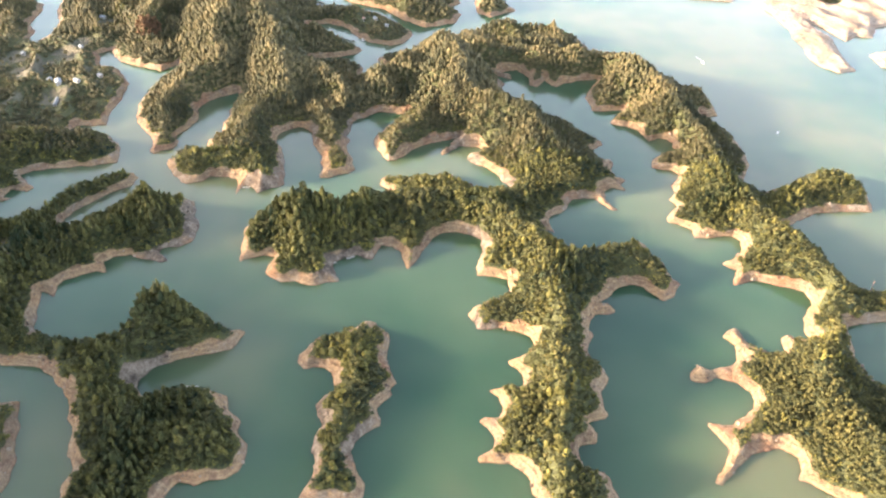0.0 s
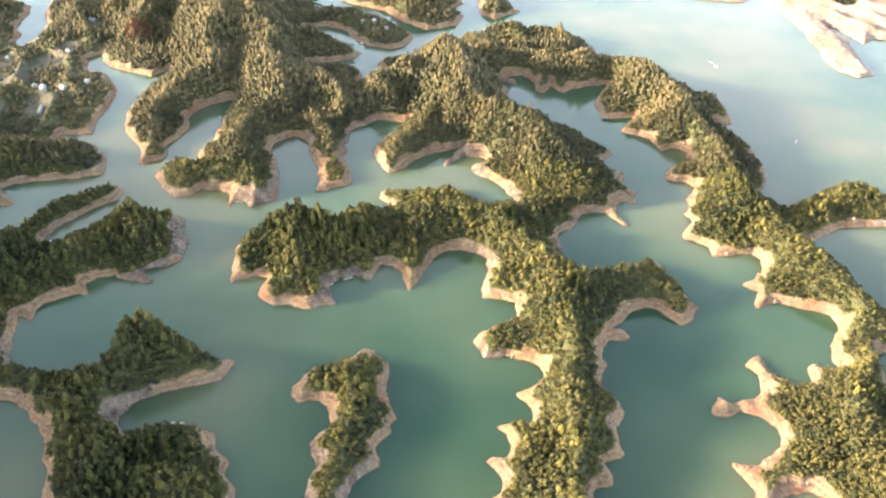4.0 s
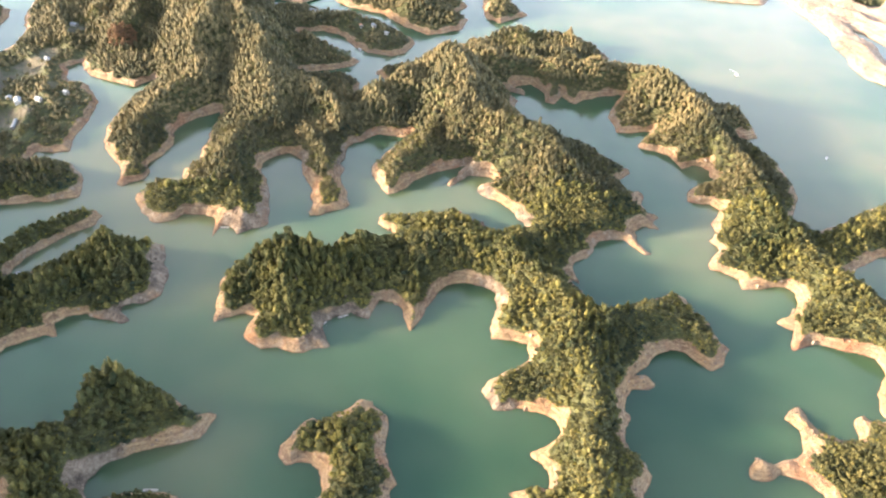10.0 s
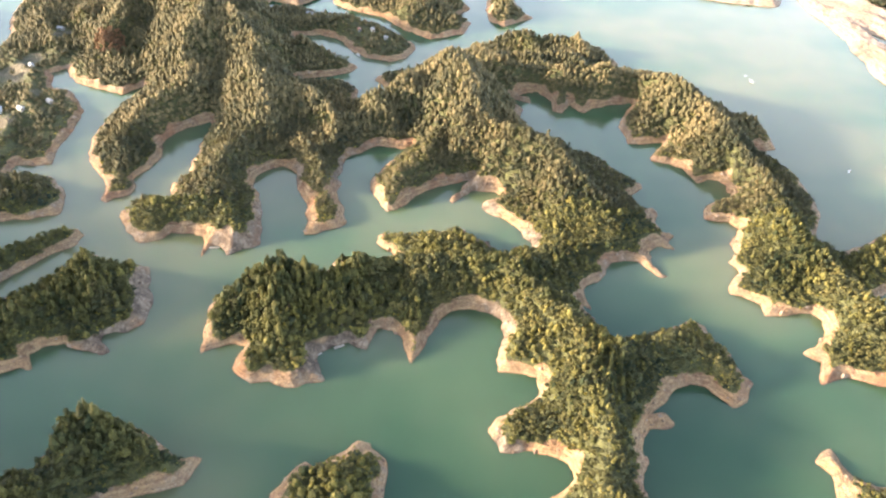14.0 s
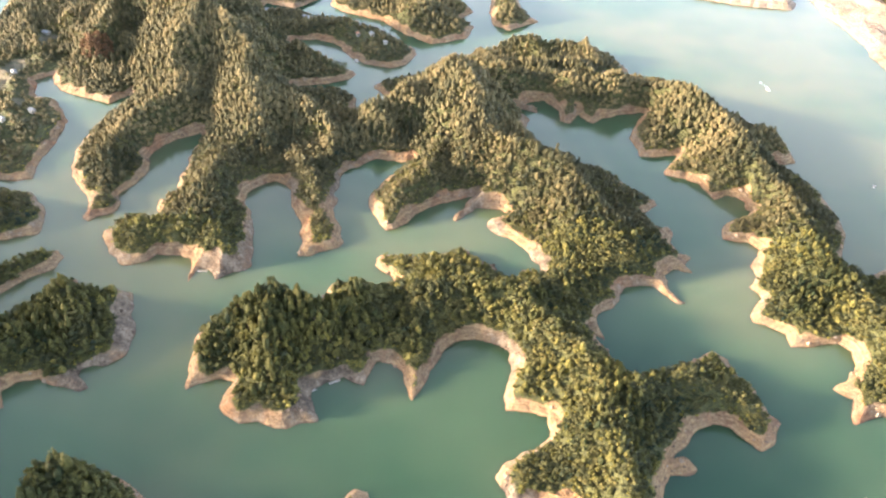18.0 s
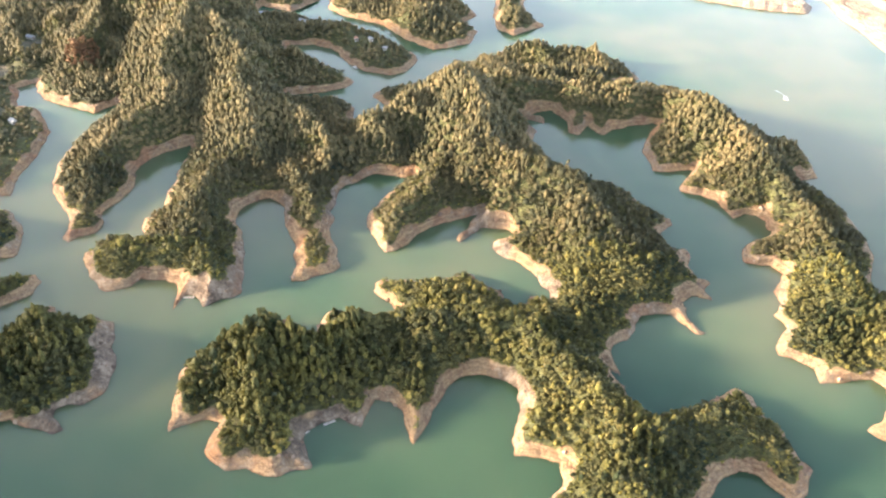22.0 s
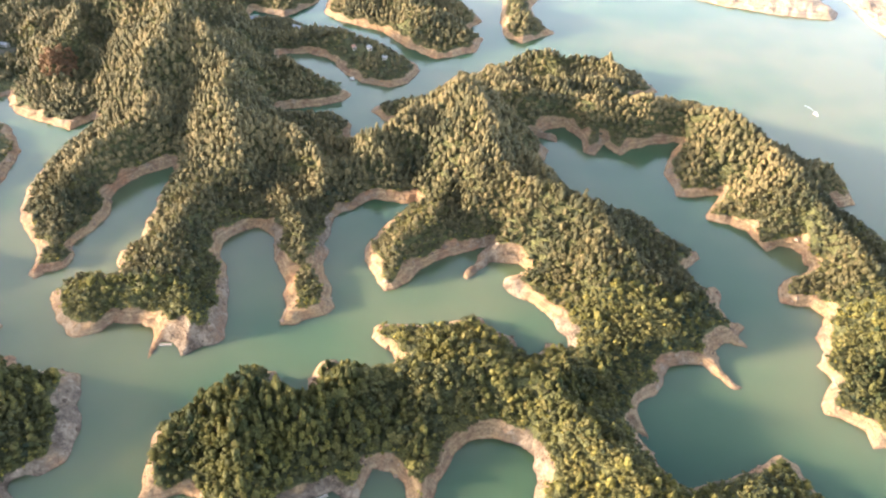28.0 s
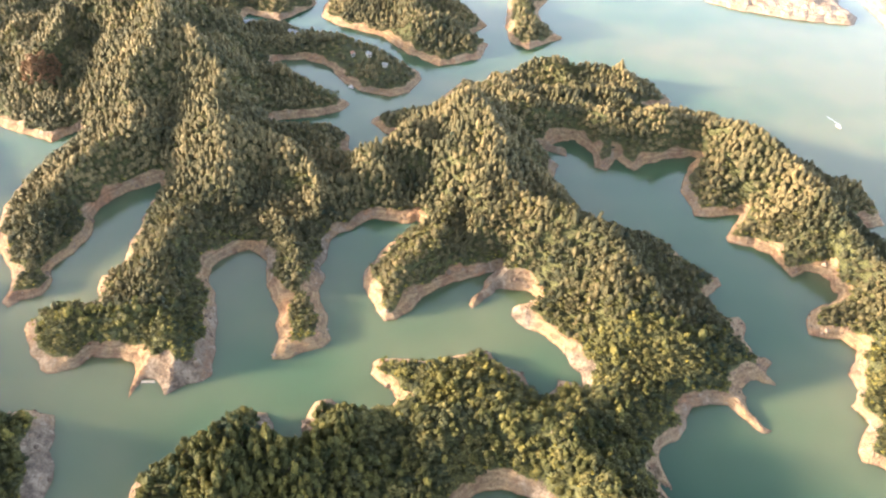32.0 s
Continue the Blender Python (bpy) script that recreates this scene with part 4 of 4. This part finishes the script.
def strew_rocks():
    """Stones and clods on the bare banks."""
    rng, x, y = scatter(1.9, 41)
    d, cov, z = sample(land_d, x, y), sample(land_cover, x, y), sample(land_z, x, y)
    lumps = wobble(x, y, 12, 9, 30) > 0.0
    ok = (d > 0.1) & (cov < 0.4) & (y < 534) & (rng.random(len(x)) < np.where(lumps, 0.42, 0.10)) & in_view(x, y)
    x, y, z = x[ok], y[ok], z[ok]
    v = np.array([(1, 0, 0), (0, 1, 0), (-1, 0, 0), (0, -1, 0), (0.1, 0.1, 0.8), (0, 0, -0.6)])
    f = np.array([(0, 1, 4), (1, 2, 4), (2, 3, 4), (3, 0, 4), (1, 0, 5), (2, 1, 5), (3, 2, 5), (0, 3, 5)])
    shapes = [(v * rng.uniform(0.6, 1.3, v.shape), f) for _ in range(6)]
    size = rng.gamma(2.0, 0.22, len(x)) + 0.12
    me = forest_mesh("stones", STONE, shapes, x, y, z, size, size, 0.0, rng.random(len(x)), rng)
    tagged(new("stones", me), "brown stones and clods strewn on the bare bank", "stones", kind="stuff")


strew_rocks()


# ---- houses, boats and docks ----
def plain(name, colour, rough=0.7, worn=(0.6, 0.6, 0.6), scale=1.2):
    m, n, l, b = material(name, rough)
    pos = n.new("ShaderNodeNewGeometry").outputs["Position"]
    l.new(mix(n, l, 0.5, colour, ramp(n, l, noise_node(n, l, pos, scale, 5), (0.35, worn), (0.6, (1, 1, 1))), "MULTIPLY"), b.inputs["Base Color"])
    return m


WALL, TIN, TILE = plain("painted_wall", (0.44, 0.42, 0.38)), plain("tin_roof", (0.27, 0.28, 0.29), 0.6), plain("clay_tile", (0.40, 0.20, 0.13))
PALE_ROOF = plain("pale_roof", (0.32, 0.32, 0.31), 0.6)
TIMBER, DARK, WHITE, PLANK = plain("timber", (0.20, 0.13, 0.08)), plain("dark_glass", (0.03, 0.035, 0.04), 0.15), plain("white_paint", (0.66, 0.66, 0.64), 0.4), plain("grey_plank", (0.36, 0.32, 0.27))
DEAD_WOOD = plain("dead_wood", (0.30, 0.17, 0.12), 0.8)
FOAM = plain("foam", (0.75, 0.80, 0.80), 0.6)


def part(name, bm, mat, parent, label=""):
    me = bpy.data.meshes.new(name)
    bm.to_mesh(me)
    bm.free()
    me.materials.append(mat)
    ob = new(name, me)
    ob.parent = parent
    return tagged(ob, label)


def block(*boxes, bevel=0.0):
    """A bmesh of boxes, each (x0, x1, y0, y1, z0, z1)."""
    bm = bmesh.new()
    for x0, x1, y0, y1, z0, z1 in boxes:
        bmesh.ops.create_cube(bm, size=1, matrix=Matrix.Translation(((x0 + x1) / 2, (y0 + y1) / 2, (z0 + z1) / 2)) @ Matrix.Diagonal((x1 - x0, y1 - y0, z1 - z0, 1)))
    if bevel:
        bmesh.ops.bevel(bm, geom=bm.edges[:], offset=bevel, segments=1, affect="EDGES")
    return bm


def prism(profile, y0, y1):
    """A bmesh of an x-z outline drawn from y0 to y1."""
    bm = bmesh.new()
    a, b = [bm.verts.new((x, y0, z)) for x, z in profile], [bm.verts.new((x, y1, z)) for x, z in profile]
    bm.faces.new(a[::-1]), bm.faces.new(b)
    for k in range(len(profile)):
        j = (k + 1) % len(profile)
        bm.faces.new((a[k], a[j], b[j], b[k]))
    bmesh.ops.recalc_face_normals(bm, faces=bm.faces)
    return bm


def ground_height(x, y):
    return float(sample(land_z, np.array([x]), np.array([y]))[0])


def house(x, y, turn, wide, long, tall, roof_mat, label):
    root = tagged(new("house"), label, "house", "houses by the water")
    wide, long = wide * 0.8, long * 0.8
    w, h, ridge = wide / 2, tall, tall + wide * 0.26
    part("wall", prism([(-w, -1.5), (w, -1.5), (w, h), (0, ridge), (-w, h)], -long / 2, long / 2), WALL, root)
    slope = (ridge - h) / w
    for sgn in (-1, 1):
        out = w + 0.5
        part("roof", prism([(0, ridge + 0.08), (sgn * out, ridge - slope * out + 0.08), (sgn * out, ridge - slope * out + 0.24), (0, ridge + 0.26)], -long / 2 - 0.5, long / 2 + 0.5), roof_mat, root)
    part("door", block((-0.5, 0.5, -long / 2 - 0.06, -long / 2 + 0.04, 0, 2.05)), TIMBER, root, "brown timber door")
    for wx in (-w * 0.6, w * 0.6):
        win = part("window", block((wx - 0.55, wx + 0.55, -long / 2 - 0.05, -long / 2 + 0.03, 0.95, 2.0)), DARK, root, "dark glazed window")
        part("sill", block((wx - 0.65, wx + 0.65, -long / 2 - 0.14, -long / 2 - 0.05, 0.85, 0.95)), WHITE, win)
    for k in range(max(2, int(long // 3.5))):
        wy = -long / 2 + long * (k + 0.5) / max(2, int(long // 3.5))
        part("window", block((w - 0.03, w + 0.05, wy - 0.5, wy + 0.5, 0.95, 2.0)), DARK, root, "dark glazed window")
    root.matrix_world = pose(x * UNIT, y * UNIT, ground_height(x, y) * UNIT + 0.2, 0, 0, turn)
    return root


def boat(x, y, turn, label, canopy=True):
    root = tagged(new("motor_boat"), label, "boat", "boats on the reservoir")
    bm = bmesh.new()
    rings = []
    for yy, half, keel in ((-3.2, 1.0, -0.15), (-1.0, 1.15, -0.25), (1.2, 1.05, -0.2), (2.6, 0.6, 0.0), (3.5, 0.06, 0.35)):
        rings.append([bm.verts.new(c) for c in ((-half, yy, 0.75), (-half * 0.75, yy, keel + 0.15), (0, yy, keel), (half * 0.75, yy, keel + 0.15), (half, yy, 0.75))])
    for a, b in zip(rings, rings[1:]):
        for k in range(4):
            bm.faces.new((a[k], a[k + 1], b[k + 1], b[k]))
        bm.faces.new((a[0], b[0], b[4], a[4]))
    bm.faces.new(rings[0])
    bmesh.ops.recalc_face_normals(bm, faces=bm.faces)
    part("hull", bm, WHITE, root)
    part("seat", block((-0.8, 0.8, -1.6, -1.0, 0.76, 1.1), (-0.8, 0.8, 0.2, 0.7, 0.76, 1.1), bevel=0.04), TIMBER, root)
    part("outboard_motor", block((-0.22, 0.22, -3.7, -3.22, 0.1, 1.25), bevel=0.06), DARK, root)
    if canopy:
        part("canopy", block((-1.05, 1.05, -2.2, 1.2, 2.0, 2.12), bevel=0.05), WHITE, root)
        for px in (-0.95, 0.95):
            for py in (-2.0, 1.0):
                part("post", block((px - 0.04, px + 0.04, py - 0.04, py + 0.04, 0.76, 2.0)), DARK, root)
    root.matrix_world = pose(x * UNIT, y * UNIT, 0.02, 0, 0, turn)
    return root


def wake(x, y, turn, length):
    bm = bmesh.new()
    rng = random.Random(5)
    left, right = [], []
    for k in range(14):
        t = k / 13
        half = 0.15 + 0.3 * t * (1 - 0.55 * t)
        left.append(bm.verts.new((-half * rng.uniform(0.6, 1.1), -t * length, 0.03 + 0.05 * (1 - t))))
        right.append(bm.verts.new((half * rng.uniform(0.6, 1.1), -t * length, 0.03 + 0.05 * (1 - t))))
    for k in range(13):
        bm.faces.new((left[k], right[k], right[k + 1], left[k + 1]))
    me = bpy.data.meshes.new("wake")
    bm.to_mesh(me)
    bm.free()
    me.materials.append(FOAM)
    ob = tagged(new("wake", me), "thin white foam wake trailing a motor boat", "wake", kind="stuff")
    ob.matrix_world = pose(x * UNIT, y * UNIT, 0, 0, 0, turn)


def dock(x, y, turn, length, label):
    root = tagged(new("floating_dock"), label, "dock", "docks along the shore")
    for side in (-0.55, 0.55):
        part("float", block((0, length, side - 0.28, side + 0.28, -0.2, 0.28), bevel=0.06), WHITE, root)
    for k in range(int(length / 0.5)):
        part("plank", block((k * 0.5 + 0.03, k * 0.5 + 0.47, -0.95, 0.95, 0.29, 0.36)), PLANK, root)
    root.matrix_world = pose(x * UNIT, y * UNIT, 0, 0, 0, turn)


def dead_tree(x, y, tall):
    root = tagged(new("dead_tree"), "tall bare reddish-brown dead tree above the bank", "tree")
    for name, foot, tip, thick in (("trunk", (0, 0, -0.5), (0.2, 0, tall), 0.30), ("limb", (0.1, 0, tall * 0.55), (1.9, 0.4, tall * 0.80), 0.11),
                                   ("limb", (0.1, 0, tall * 0.66), (-1.6, -0.5, tall * 0.90), 0.10), ("limb", (0.15, 0, tall * 0.78), (0.6, 1.4, tall * 0.97), 0.08)):
        way_up = Vector(tip) - Vector(foot)
        bm = bmesh.new()
        bmesh.ops.create_cone(bm, cap_ends=True, segments=7, radius1=thick, radius2=thick * 0.35, depth=way_up.length,
                              matrix=Matrix.Translation((Vector(foot) + Vector(tip)) / 2) @ way_up.to_track_quat("Z", "Y").to_matrix().to_4x4())
        part(name, bm, DEAD_WOOD, root)
    root.matrix_world = pose(x * UNIT, y * UNIT, ground_height(x, y) * UNIT, 0, 0, 20)


dead_tree(256.2, 264.8, 13)
for spot in HOUSES:
    house(*spot[:6], {"tin": TIN, "tile": TILE, "white": PALE_ROOF}[spot[6]], spot[7])
boat(241.4, 611, 205, "white motor boat with a canopy under way on open water")
wake(243.3, 615, 205, 17)
boat(268, 474.3, 150, "small white open boat drifting on open water", canopy=False)
boat(-73.2, 642.3, 60, "white covered boat moored at the point")
boat(-230.8, 319.3, 110, "pale open boat moored at the head of the inlet", canopy=False)
dock(-59.4, 283.8, 38, 6, "narrow pale floating dock along the bank")
dock(-50.6, 289.7, 30, 8, "narrow pale floating dock along the bank")
dock(-130.3, 369.5, 4, 8, "narrow pale floating dock under the bank")
dock(-118.3, 177.2, 2, 9, "narrow pale floating dock in a side inlet")
